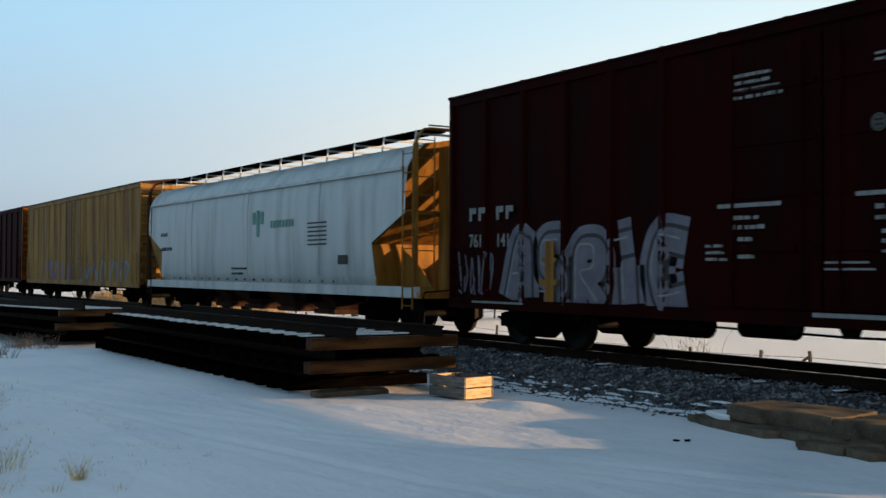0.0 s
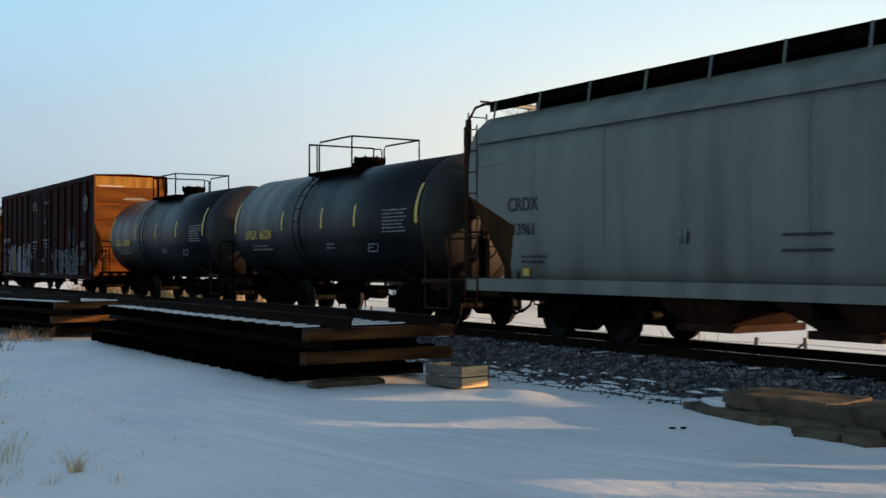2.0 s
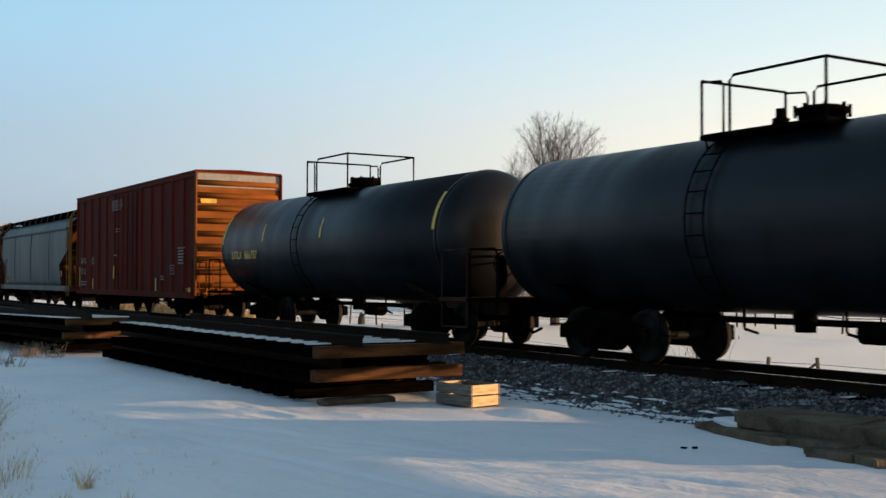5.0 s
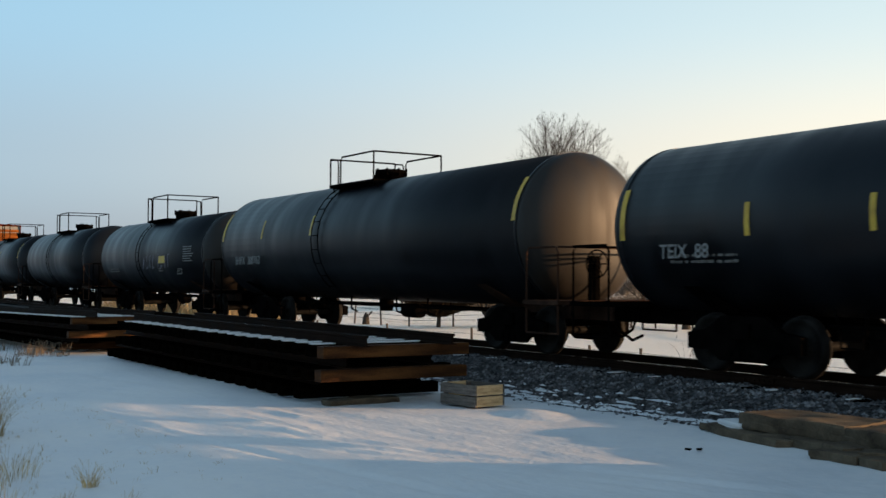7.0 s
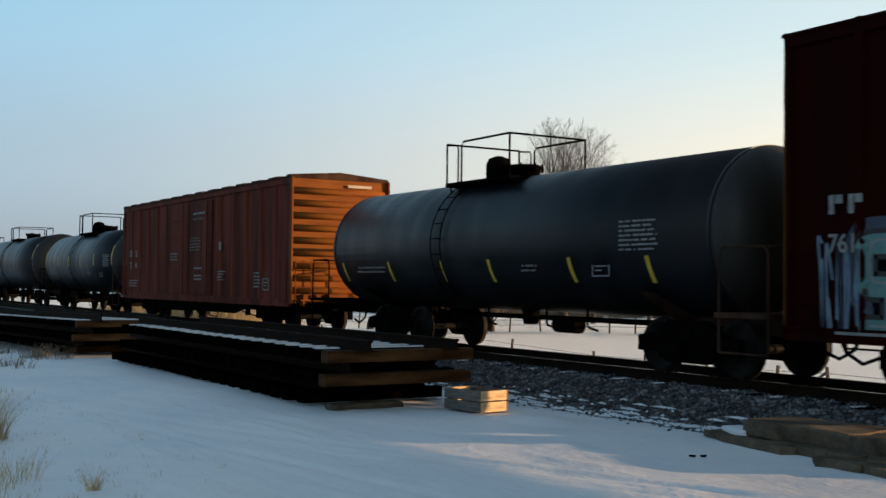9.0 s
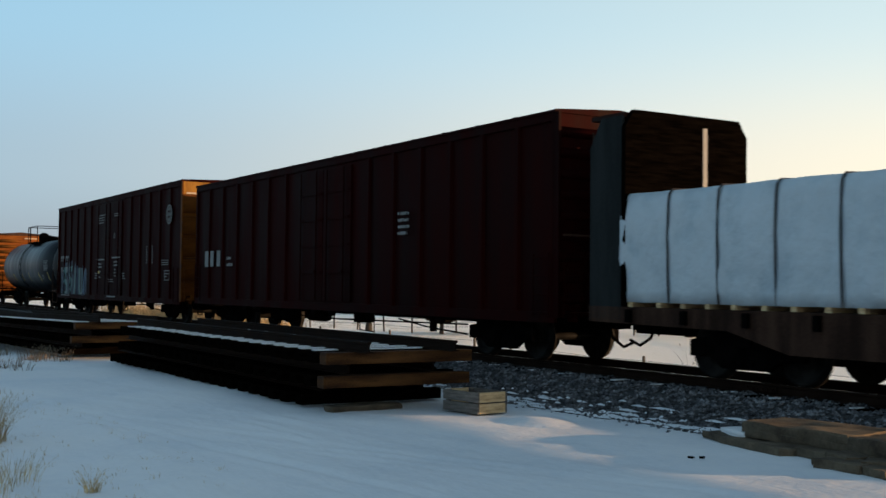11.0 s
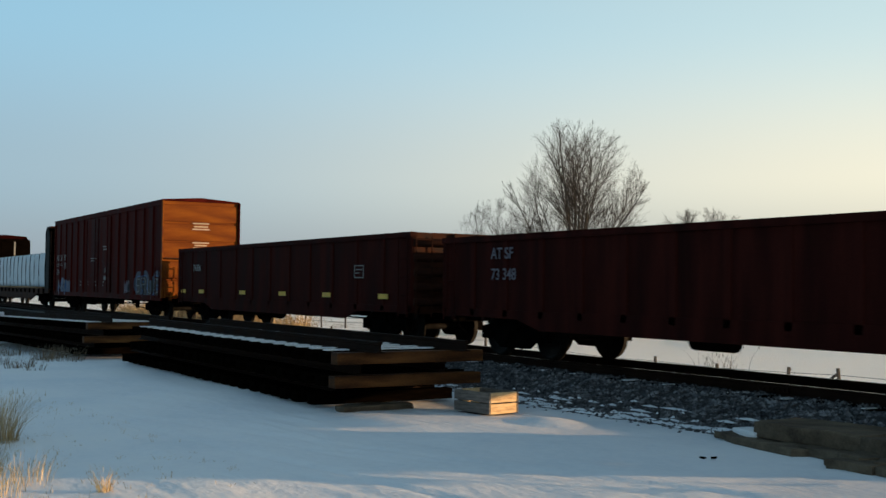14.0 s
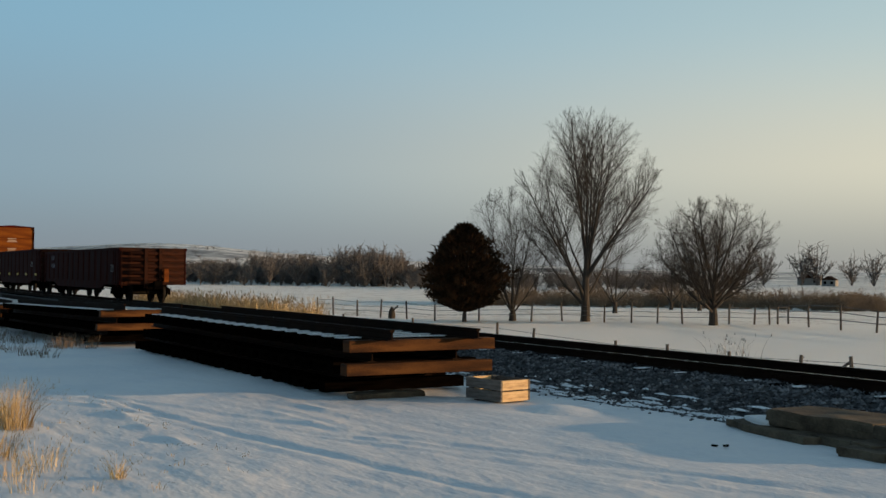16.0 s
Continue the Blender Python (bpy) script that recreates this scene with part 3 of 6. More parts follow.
def hand_wheel(bm, x, y, z, r=0.28):
    pts = [(x, y + r * math.cos(a), z + r * math.sin(a)) for a in (math.tau * k / 20 for k in range(21))]
    tube(bm, pts, 0.016, 5)
    for k in range(3):
        a = math.pi * k / 3
        tube(bm, [(x, y - r * math.cos(a), z - r * math.sin(a)), (x, y + r * math.cos(a), z + r * math.sin(a))], 0.012, 4)
    lathe(bm, [(-0.06, 0.05), (0.02, 0.05)], "x", (x, y, z), 10)


def boxcar(name, s, L, eave, paint, end_paint, label, posts=13, doors=(0.42, 0.58), sill=0.78, inset=2.4, peak=0.18, end_ribs=9, waved=False, belly=False, w=3.06, end_top=None, roof=None):
    car = car_root(name, s, label, "boxcar")
    h = w / 2
    bm = bmesh.new()
    box(bm, 0.02, L - 0.02, -h + 0.06, h - 0.06, sill + 0.14, eave - 0.02)
    part("body", bm, paint, car)
    # roof: low gable with seams, or wavy corrugated panels
    bm = bmesh.new()
    prism_x(bm, [(-h - 0.02, eave - 0.05), (h + 0.02, eave - 0.05), (h + 0.02, eave), (0, eave + peak), (-h - 0.02, eave)], -0.03, L + 0.03)
    n, rise = int(L / 1.25), 0.045 if waved else 0.016
    for k in range(n + 1):
        x = L * k / n
        prism_x(bm, [(-h, eave + 0.005), (0, eave + peak + 0.005), (h, eave + 0.005), (h, eave + rise), (0, eave + peak + rise + 0.005), (-h, eave + rise)], max(0, x - (0.35 if waved else 0.04)), min(L, x + (0.35 if waved else 0.04)))
    part("roof", bm, roof or (paint if not waved else "rustdark"), car)
    # side posts, rails and doors on both sides
    d0, d1 = L * doors[0], L * doors[1]
    for side in (-1, 1):
        bm = bmesh.new()
        for z0, z1, q in ((eave - 0.2, eave - 0.02, 0.03), (sill, sill + 0.2, 0.03)):
            y0, y1 = sorted((side * (h - 0.07), side * (h + q - 0.03)))
            box(bm, 0, L, y0, y1, z0, z1)
        part("side_rail", bm, paint, car)
        for k in range(posts + 1):
            x = L * k / posts
            if d0 - 0.15 < x < d1 + 0.15:
                continue
            wd = 0.1 if 0 < k < posts else 0.07
            shared("side_post", ("post", round(eave, 2), sill, round(wd, 2), side), lambda b: prism_x_post(b, wd, h, side, sill + 0.2, eave - 0.2), paint, car, (min(max(x, 0.07), L - 0.07), 0, 0))
        for a, b in ((d0, (d0 + d1) / 2 - 0.02), ((d0 + d1) / 2 + 0.02, d1)):
            bm = bmesh.new()
            y0, y1 = sorted((side * (h - 0.06), side * (h - 0.005)))
            box(bm, a, b, y0, y1, sill + 0.24, eave - 0.28)
            door = part("door", bm, paint, car)
            for zz in (0.22, 0.42, 0.62, 0.82):
                z = sill + 0.2 + (eave - sill - 0.5) * zz
                q0, q1 = sorted((side * (h - 0.01), side * (h + 0.018)))
                bm = bmesh.new()
                box(bm, a + 0.08, b - 0.08, q0, q1, z, z + 0.07)
                part("door_rib", bm, paint, door)
            bm = bmesh.new()
            yy = side * (h + 0.045)
            for x in (a + 0.3, b - 0.3):
                tube(bm, [(x, yy, sill + 0.25), (x, yy, eave - 0.3)], 0.02, 6)
            box(bm, a + 0.35, b - 0.4, min(yy, side * h), max(yy, side * h), 1.75, 1.83)
            part("lock_rod", bm, paint, door)
    # under frame
    bm = bmesh.new()
    box(bm, 0.05, L - 0.05, -0.35, 0.35, 0.66, 0.98)
    if belly:
        for side in (-1, 1):
            y0, y1 = sorted((side * (h - 0.06), side * (h - 0.02)))
            prism(bm, [(2.6, sill + 0.02), (4.2, sill - 0.3), (L - 4.2, sill - 0.3), (L - 2.6, sill + 0.02)], y0, y1)
    for x in (L * 0.3, L * 0.5, L * 0.7):
        box(bm, x - 0.12, x + 0.12, -h + 0.1, h - 0.1, 0.74, 0.98)
    part("underframe", bm, "dark", car)
    bm = bmesh.new()
    tube(bm, [(inset + 1.5, -0.9, 0.62), (L * 0.5, -0.95, 0.55), (L - inset - 1.5, -0.9, 0.62)], 0.02, 5)
    lathe(bm, [(-0.5, 0.17), (0.5, 0.17)], "x", (L * 0.42, -0.85, 0.62), 12)
    box(bm, L * 0.55, L * 0.55 + 0.35, -1.1, -0.7, 0.5, 0.85)
    for x in (0.5, L - 0.5):
        tube(bm, [(x - 0.2, -h + 0.02, sill + 0.02), (x - 0.2, -h + 0.02, 0.42), (x + 0.2, -h + 0.02, 0.42), (x + 0.2, -h + 0.02, sill + 0.02)], 0.018, 5)
    part("brake_rigging", bm, "dark", car)
    # reservoir, valve, levers and a stirrup step hung below the floor
    bm = bmesh.new()
    lathe(bm, [(-0.62, 0.12), (-0.55, 0.2), (0.35, 0.2), (0.42, 0.12)], "x", (L * 0.345, -1.05, 0.6), 14)
    part("air_reservoir", bm, "dark", car)
    bm = bmesh.new()
    box(bm, L * 0.29, L * 0.29 + 0.3, -1.2, -0.85, 0.44, 0.8)
    lathe(bm, [(-0.1, 0.11), (0.1, 0.11)], "y", (L * 0.29 + 0.4, -1.1, 0.52), 12)
    tube(bm, [(L * 0.29 + 0.5, -1.1, 0.5), (L * 0.29 + 0.62, -1.15, 0.42), (L * 0.29 + 0.75, -1.15, 0.6), (L * 0.29 + 0.75, -1.1, 0.8)], 0.022, 6)
    part("brake_valve", bm, "dark", car)
    bm = bmesh.new()
    tube(bm, [(L * 0.6, -h + 0.1, sill + 0.05), (L * 0.6, -h + 0.1, 0.36), (L * 0.6 + 0.75, -h + 0.1, 0.33), (L * 0.6 + 0.75, -h + 0.1, sill + 0.05)], 0.018, 5)
    part("stirrup_step", bm, "dark", car)
    bm = bmesh.new()
    tube(bm, [(L * 0.66, -1.0, 0.66), (L * 0.74, -1.05, 0.5), (L - inset - 1.35, -1.0, 0.42)], 0.02, 5)
    box(bm, L * 0.74, L * 0.74 + 0.08, -1.1, -0.95, 0.42, 0.8)
    part("brake_lever", bm, "dark", car)
    for x in (L * 0.22, L * 0.47, L * 0.52, L * 0.79):
        bm = bmesh.new()
        prism(bm, [(x - 0.2, sill + 0.1), (x + 0.2, sill + 0.1), (x + 0.1, sill - 0.12), (x - 0.06, sill - 0.14)], -h + 0.04, -h + 0.16)
        part("jacking_pad", bm, "dark", car)
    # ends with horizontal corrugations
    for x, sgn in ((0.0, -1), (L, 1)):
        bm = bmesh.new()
        # end_paint carries the sunlight on the end in its colour
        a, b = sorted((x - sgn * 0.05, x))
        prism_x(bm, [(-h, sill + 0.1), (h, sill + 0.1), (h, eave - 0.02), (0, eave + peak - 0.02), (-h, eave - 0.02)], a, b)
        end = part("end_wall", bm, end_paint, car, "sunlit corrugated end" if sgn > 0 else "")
        if end_top and sgn > 0:
            bm = bmesh.new()
            box(bm, L + 0.002, L + 0.012, -h + 0.03, h * 0.7, eave - end_top[0], eave - 0.04)
            part("end_panel", bm, end_top[1], end, "pale band across the top of the end")
        low = 0.5 + end_top[0] - 0.38 if end_top else 0.4
        low += 0.1 if end_ribs < 7 else 0.0
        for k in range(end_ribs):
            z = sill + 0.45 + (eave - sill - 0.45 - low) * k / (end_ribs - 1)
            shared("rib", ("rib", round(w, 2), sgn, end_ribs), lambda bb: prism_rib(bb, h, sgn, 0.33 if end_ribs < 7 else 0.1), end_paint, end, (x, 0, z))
    for x in (0.12, L - 0.6):
        bm = bmesh.new()
        ladder(bm, x, x + 0.48, -h - 0.04, sill + 0.1, sill + 1.3, 4)
        part("ladder", bm, paint, car)
    bm = bmesh.new()
    end_ladder(bm, L + 0.14, -h + 0.12, -h + 0.6, sill + 0.1, sill + 1.3, 4)
    part("ladder", bm, end_paint, car)
    bm = bmesh.new()
    tube(bm, [(L + 0.16, -h + 0.08, sill + 1.62), (L + 0.16, h - 0.1, sill + 1.58)], 0.022, 6)
    part("grab_iron", bm, "rustdark", car)
    bm = bmesh.new()
    tube(bm, [(L + 0.26, 0.75, sill + 0.2), (L + 0.26, 0.75, sill + 1.45), (L + 0.26, 0.8, sill + 1.52), (L + 0.26, 1.35, sill + 1.52), (L + 0.26, 1.4, sill + 1.45), (L + 0.26, 1.4, sill + 0.2)], 0.022, 6)
    part("grab_iron", bm, "rustdark", car)
    for y in (-1.1, -0.7, -0.35, 0.9):
        bm = bmesh.new()
        box(bm, L + 0.02, L + 0.16, y - 0.07, y + 0.07, sill + 0.2, sill + 0.34)
        part("bracket", bm, end_paint, car)
    bm = bmesh.new()
    box(bm, L - 0.02, L + 0.12, -h - 0.005, -h + 0.045, sill + 0.1, eave - 0.04)
    part("corner_post", bm, end_paint, car)
    bm = bmesh.new()
    box(bm, L - 0.02, L + 0.12, h - 0.045, h + 0.005, sill + 0.1, eave - 0.04)
    part("corner_post", bm, paint, car)
    bm = bmesh.new()
    hand_wheel(bm, L + 0.2, 0.45, sill + 1.35)
    box(bm, L, L + 0.14, 0.3, 0.6, sill + 1.15, sill + 1.5)
    tube(bm, [(L + 0.1, 0.45, sill + 1.1), (L + 0.1, 0.45, sill + 0.1)], 0.015, 5)
    part("hand_brake", bm, "rustdark", car)
    bm = bmesh.new()
    box(bm, L, L + 0.28, -1.3, 1.3, sill + 0.16, sill + 0.2)
    for y in (-1.2, 0, 1.2):
        box(bm, L, L + 0.26, y - 0.02, y + 0.02, sill + 0.02, sill + 0.16)
    part("end_platform", bm, end_paint, car)
    running_gear(car, L, inset)
    return car


def prism_x_post(bm, wd, h, side, z0, z1):
    """A hat-section post, its face a little inside the rails."""
    o = [(-wd, h - 0.065), (-wd * 0.6, h), (wd * 0.6, h), (wd, h - 0.065)]
    a = [bm.verts.new((x, side * y, z0)) for x, y in o]
    b = [bm.verts.new((x, side * y, z1)) for x, y in o]
    for i in range(3):
        bm.faces.new((a[i], a[i + 1], b[i + 1], b[i]))
    bm.faces.new(a)
    bm.faces.new(b[::-1])


def prism_rib(bm, h, sgn, tall=0.1):
    o = [(-tall, 0.0), (-tall * 0.94, 0.04), (-tall * 0.4, 0.05), (tall * 0.4, 0.05), (tall * 0.92, 0.035), (tall, 0.0)] if tall > 0.2 else [(-tall, 0.0), (-tall * 0.75, 0.055), (-tall * 0.3, 0.085), (tall * 0.25, 0.08), (tall * 0.7, 0.045), (tall, 0.0)]
    for y0, y1 in ((-h + 0.05, h - 0.12),):
        a = [bm.verts.new((sgn * q, y0, z)) for z, q in o]
        b = [bm.verts.new((sgn * q, y1, z)) for z, q in o]
        for i in range(5):
            bm.faces.new((a[i], a[i + 1], b[i + 1], b[i])).smooth = tall < 0.2
        bm.faces.new(a)
        bm.faces.new(b[::-1])


def tank_car(s0, s1, R, zc, label, hatch=0.5, stripes=(), end_mat="tank", bump_hatch=False, rail=0.8, stripe_at=5):
    """s0 and s1: the seams where the heads begin."""
    over = 1.45
    L = s1 - s0 + 2 * over
    car = car_root("tank_car", s0 - over, label, "tank car")
    a, b = over, L - over
    cap = 0.72
    dome = [(cap * math.sin(math.pi / 2 * k / 9), R * math.cos(math.pi / 2 * k / 9) + 0.001) for k in range(10)]
    bm = bmesh.new()
    lathe(bm, [(a, R), (a + (b - a) * 0.33, R), (a + (b - a) * 0.67, R), (b, R)], "x", (0, 0, zc), 56)
    shell = part("shell", bm, "tank", car)
    for x, sgn, m in ((a, -1, "tank"), (b, 1, end_mat)):
        bm = bmesh.new()
        lathe(bm, [(x + sgn * q, r) for q, r in dome], "x", (0, 0, zc), 56)
        head = part("head", bm, m, car, "domed tank head")
        bm = bmesh.new()
        lathe(bm, [(x - 0.03, R + 0.004), (x + 0.03, R + 0.006)], "x", (0, 0, zc), 56)
        part("weld_band", bm, "tank", head)
    # manway platform with its rails
    xm = a + (b - a) * hatch
    top = zc + R
    bm = bmesh.new()
    for y0, y1 in ((-1.0, -0.45), (0.45, 1.0)):
        box(bm, xm - 1.25, xm + 1.25, y0, y1, top - 0.12, top - 0.07)
    for x in (xm - 1.25, xm + 1.2):
        box(bm, x, x + 0.05, -1.0, 1.0, top - 0.16, top - 0.1)
        for y in (-0.9, 0.9):
            tube(bm, [(x + 0.02, y, top - 0.1), (x + 0.02, y * 0.9, top - 0.4)], 0.02, 5)
    plat = part("platform", bm, "dark", car, "black walkway at the manway")
    zt = top + rail
    for y in (-0.98, 0.98):
        for x in (xm - 1.22, xm + 1.22):
            shared("railing_post", ("rail_post", round(rail, 2)), lambda b: tube(b, [(0, 0, -0.1), (0, 0, rail)], 0.024, 6), "dark", plat, (x, y, top))
        bm = bmesh.new()
        tube(bm, [(xm - 0.62, y, top - 0.1), (xm - 0.62, y, zt - 0.08), (xm - 0.54, y, zt), (xm + 1.22, y, zt)], 0.024, 6)
        part("railing", bm, "dark", plat)
        bm = bmesh.new()
        tube(bm, [(xm - 0.75, y, top - 0.1), (xm - 0.75, y, zt - 0.14), (xm - 0.8, y, zt - 0.06), (xm - 1.22, y, zt - 0.02)], 0.02, 5)
        part("railing", bm, "dark", plat)
    for x in (xm - 1.22, xm + 1.22):
        bm = bmesh.new()
        tube(bm, [(x, -0.98, zt), (x, 0.98, zt)], 0.024, 6)
        part("railing", bm, "dark", plat)
    bm = bmesh.new()
    lathe(bm, [(top - 0.15, 0.36), (top + 0.16, 0.36), (top + 0.17, 0.42), (top + 0.23, 0.42), (top + 0.27, 0.3)], "z", (xm + 0.35, 0, 0), 20)
    for k in range(8):
        q = math.tau * k / 8
        lathe(bm, [(top + 0.1, 0.03), (top + 0.29, 0.03)], "z", (xm + 0.35 + 0.4 * math.cos(q), 0.4 * math.sin(q), 0), 6)
    part("manway", bm, "dark", car)
    bm = bmesh.new()
    lathe(bm, [(top - 0.1, 0.09), (top + 0.1, 0.09), (top + 0.12, 0.14), (top + 0.2, 0.14), (top + 0.22, 0.08), (top + 0.36, 0.08)], "z", (xm - 0.55, 0.1, 0), 12)
    if bump_hatch:
        lathe(bm, [(top - 0.1, 0.28), (top + 0.3, 0.28), (top + 0.42, 0.22), (top + 0.48, 0.08)], "z", (xm - 0.1, -0.35, 0), 16)
    part("safety_valve", bm, "dark", car)
    # side ladder that follows the shell
    bm = bmesh.new()
    for side in (-1, 1):
        for x in (xm - 1.05, xm - 0.65):
            tube(bm, [(x, side * (R + 0.07) * math.cos(q), zc + (R + 0.07) * math.sin(q)) for q in (radians(v) for v in range(-50, 72, 10))], 0.016, 5)
        for v in range(-48, 70, 13):
            q = radians(v)
            tube(bm, [(xm - 1.05, side * (R + 0.07) * math.cos(q), zc + (R + 0.07) * math.sin(q)), (xm - 0.65, side * (R + 0.07) * math.cos(q), zc + (R + 0.07) * math.sin(q))], 0.012, 5)
    part("ladder", bm, "dark", car)
    # stub sills, end platforms, saddles and bottom fittings
    # sun-facing rear end in brown, shaded front in black: lit and shaded colours
    for x, sgn in ((0.0, 1), (L, -1)):
        bm = bmesh.new()
        e0, e1 = sorted((x, x + sgn * 3.6))
        box(bm, e0, e1, -0.32, 0.32, 0.68, 1.02)
        f0, f1 = sorted((x + sgn * 0.15, x + sgn * 1.25))
        box(bm, f0, f1, -1.5, 1.5, 0.98, 1.06)
        prism_x(bm, [(-1.3, 1.35), (-0.5, 0.9), (0.5, 0.9), (1.3, 1.35), (0.8, 1.12), (-0.8, 1.12)], x + sgn * 3.0 - 0.2, x + sgn * 3.0 + 0.2)
        part("end_sill", bm, "dark" if sgn > 0 else "rustdark", car)
        bm = bmesh.new()
        xx = x + sgn * 0.2
        for y in (-1.46, 1.46):
            tube(bm, [(xx, y, 0.45), (xx, y, 1.95), (xx + sgn * 0.08, y, 2.05), (xx + sgn * 0.9, y, 2.05), (xx + sgn * 0.98, y, 1.95), (xx + sgn * 0.98, y, 0.45)], 0.022, 6)
            tube(bm, [(xx, y, 0.45), (xx + sgn * 0.98, y, 0.45)], 0.02, 5)
        tube(bm, [(xx, -1.46, 2.05), (xx, 1.46, 2.05)], 0.022, 6)
        part("end_railing", bm, "dark" if sgn > 0 else "rustdark", car)
    bm = bmesh.new()
    hand_wheel(bm, L - 0.25, -0.5, 1.75, 0.26)
    box(bm, L - 0.4, L - 0.28, -0.6, -0.4, 1.0, 1.9)
    part("hand_brake", bm, "dark", car)
    bm = bmesh.new()
    lathe(bm, [(0.62, 0.16), (zc - R + 0.05, 0.2)], "z", (L / 2, 0, 0), 12)
    part("bottom_outlet", bm, "dark", car)
    for y in (-0.55, 0.55):
        bm = bmesh.new()
        tube(bm, [(3.4, y, 0.78), (L - 3.4, y, 0.78)], 0.03, 5)
        part("pipe", bm, "dark", car)
    for x in (L * 0.36, L * 0.45, L * 0.58, L * 0.66):
        bm = bmesh.new()
        tube(bm, [(x, -0.55, zc - R + 0.1), (x, -0.55, 0.72), (x + 0.02, -0.55, 0.66), (x + 0.25, -0.5, 0.6)], 0.025, 5)
        part("hanger", bm, "dark", car)
    bm = bmesh.new()
    lathe(bm, [(-0.35, 0.16), (0.35, 0.16)], "x", (L * 0.62, -0.5, 0.68), 12)
    part("brake_cylinder", bm, "dark", car)
    bm = bmesh.new()
    tube(bm, [(L * 0.36 - 0.25, -0.9, 1.05), (L * 0.36 - 0.15, -0.9, 0.5), (L * 0.36 + 0.2, -0.9, 0.5), (L * 0.36 + 0.3, -0.9, 1.05)], 0.018, 5)
    part("step", bm, "dark", car)
    # yellow strips on the near flank
    for q in stripes:
        edge = q == 0 or q > 0.95
        x, width, hi = a + (b - a) * q + (0.06 if q == 0 else -0.06 if q == 1 else 0), 0.12 if edge else 0.1, 40 if edge else 25
        bm = bmesh.new()
        P = [(-(R + 0.008) * math.cos(radians(v)), zc + (R + 0.008) * math.sin(radians(v))) for v in range(stripe_at, stripe_at + hi - 4, 5)]
        va = [[bm.verts.new((x + o, *p)) for p in P] for o in (-width / 2, width / 2)]
        for i in range(len(P) - 1):
            bm.faces.new((va[0][i], va[1][i], va[1][i + 1], va[0][i + 1]))
        part("reflective_strip", bm, "yellow", shell, "yellow reflective strip")
    running_gear(car, L, over + 2.4, over + 0.85)
    return car, a, b


def hopper(s0, s1, paint, label, top=4.64, eave=4.05, h=1.54, end_mat="endtan", bays=3, fascia=True):
    """Covered hopper: curved sides, sloped end sheets behind open end frames, roof walkway and discharge bays."""
    L = s1 - s0
    car = car_root("covered_hopper", s0, label, "hopper car")
    roof_z = top - 0.22
    prof = [(-h + 0.14, 0.98), (-h + 0.02, 1.35), (-h, 2.1), (-h, 2.75), (-h + 0.01, 3.3), (-h + 0.06, eave - 0.25), (-h + 0.2, eave + 0.02), (-h + 0.5, roof_z - 0.1), (-0.5, roof_z)]
    prof = prof + [(-y, z) for y, z in prof[::-1]]
    # body with ends cut back below by slope sheets
    bm = bmesh.new()
    rings = []

    def cut(z):
        return 0 if z >= 2.74 else 1.55 * (2.75 - z) / 0.65 if z > 2.1 else 1.55 - 0.2 * (2.1 - z)
    for x, sgn in ((0.2, 1), (2.3, 0), (L - 2.3, 0), (L - 0.4, -1)):
        rings.append([bm.verts.new((x + sgn * cut(z), y, z)) for y, z in prof])
    for a, b in zip(rings, rings[1:]):
        for i in range(len(prof) - 1):
            bm.faces.new((a[i], a[i + 1], b[i + 1], b[i])).smooth = True
        bm.faces.new((a[-1], a[0], b[0], b[-1]))
    part("body", bm, paint, car)
    for x, sgn in ((0.2, 1), (L - 0.4, -1)):
        bm = bmesh.new()
        bm.faces.new([bm.verts.new((x + sgn * cut(z), y, z)) for y, z in prof])
        bmesh.ops.triangulate(bm, faces=bm.faces[:])
        part("end_sheet", bm, "endtan" if paint == "white" else "endsheet", car, "sloping end sheet of the hopper")
    for side in (-1, 1):
        bm = bmesh.new()
        y0, y1 = sorted((side * (h - 0.16), side * (h - 0.02)))
        box(bm, 0.0, L, y0, y1, 0.86, 1.1)
        part("side_sill", bm, paint, car)
        bm = bmesh.new()
        y0, y1 = sorted((side * (h - 0.07), side * (h + 0.03)))
        box(bm, 0.55, L - 0.55, y0, y1, eave - 0.3, eave - 0.22)
        part("eave_rail", bm, paint, car)
    for k in range(1, 4):
        for side in (-1, 1):
            bm = bmesh.new()
            pts = [(L * k / 4, side * (abs(y) + 0.006), z) for y, z in prof[1:6]]
            tube(bm, pts, 0.02, 4)
            part("side_seam", bm, paint, car)
    # roof walkway, outriggers, hatches
    bm = bmesh.new()
    for y0, y1 in ((-1.12, -0.52), (0.52, 1.12)):
        box(bm, 0.35, L - 0.35, y0, y1, top - 0.05, top)
        if fascia:
            box(bm, 0.35, L - 0.35, y0, y0 + 0.02, top - 0.2, top)
    part("roof_walkway", bm, "dark", car, "dark steel roof walkway")
    m = int(L / 1.5)
    for k in range(m + 1):
        shared("outrigger", ("outrigger", round(roof_z, 2), paint), lambda b: (tube(b, [(0, -1.14, top), (0, -1.2, roof_z - 0.16)], 0.022, 5), tube(b, [(0, 1.14, top), (0, 1.2, roof_z - 0.16)], 0.022, 5), box(b, -0.02, 0.02, -1.12, 1.12, top - 0.1, top - 0.05)), paint, car, (0.6 + (L - 1.2) * k / m, 0, 0))
    bm = bmesh.new()
    lid = 0.17 if fascia else 0.0
    for k in range(5):
        x0 = 1.2 + (L - 2.4) * k / 5
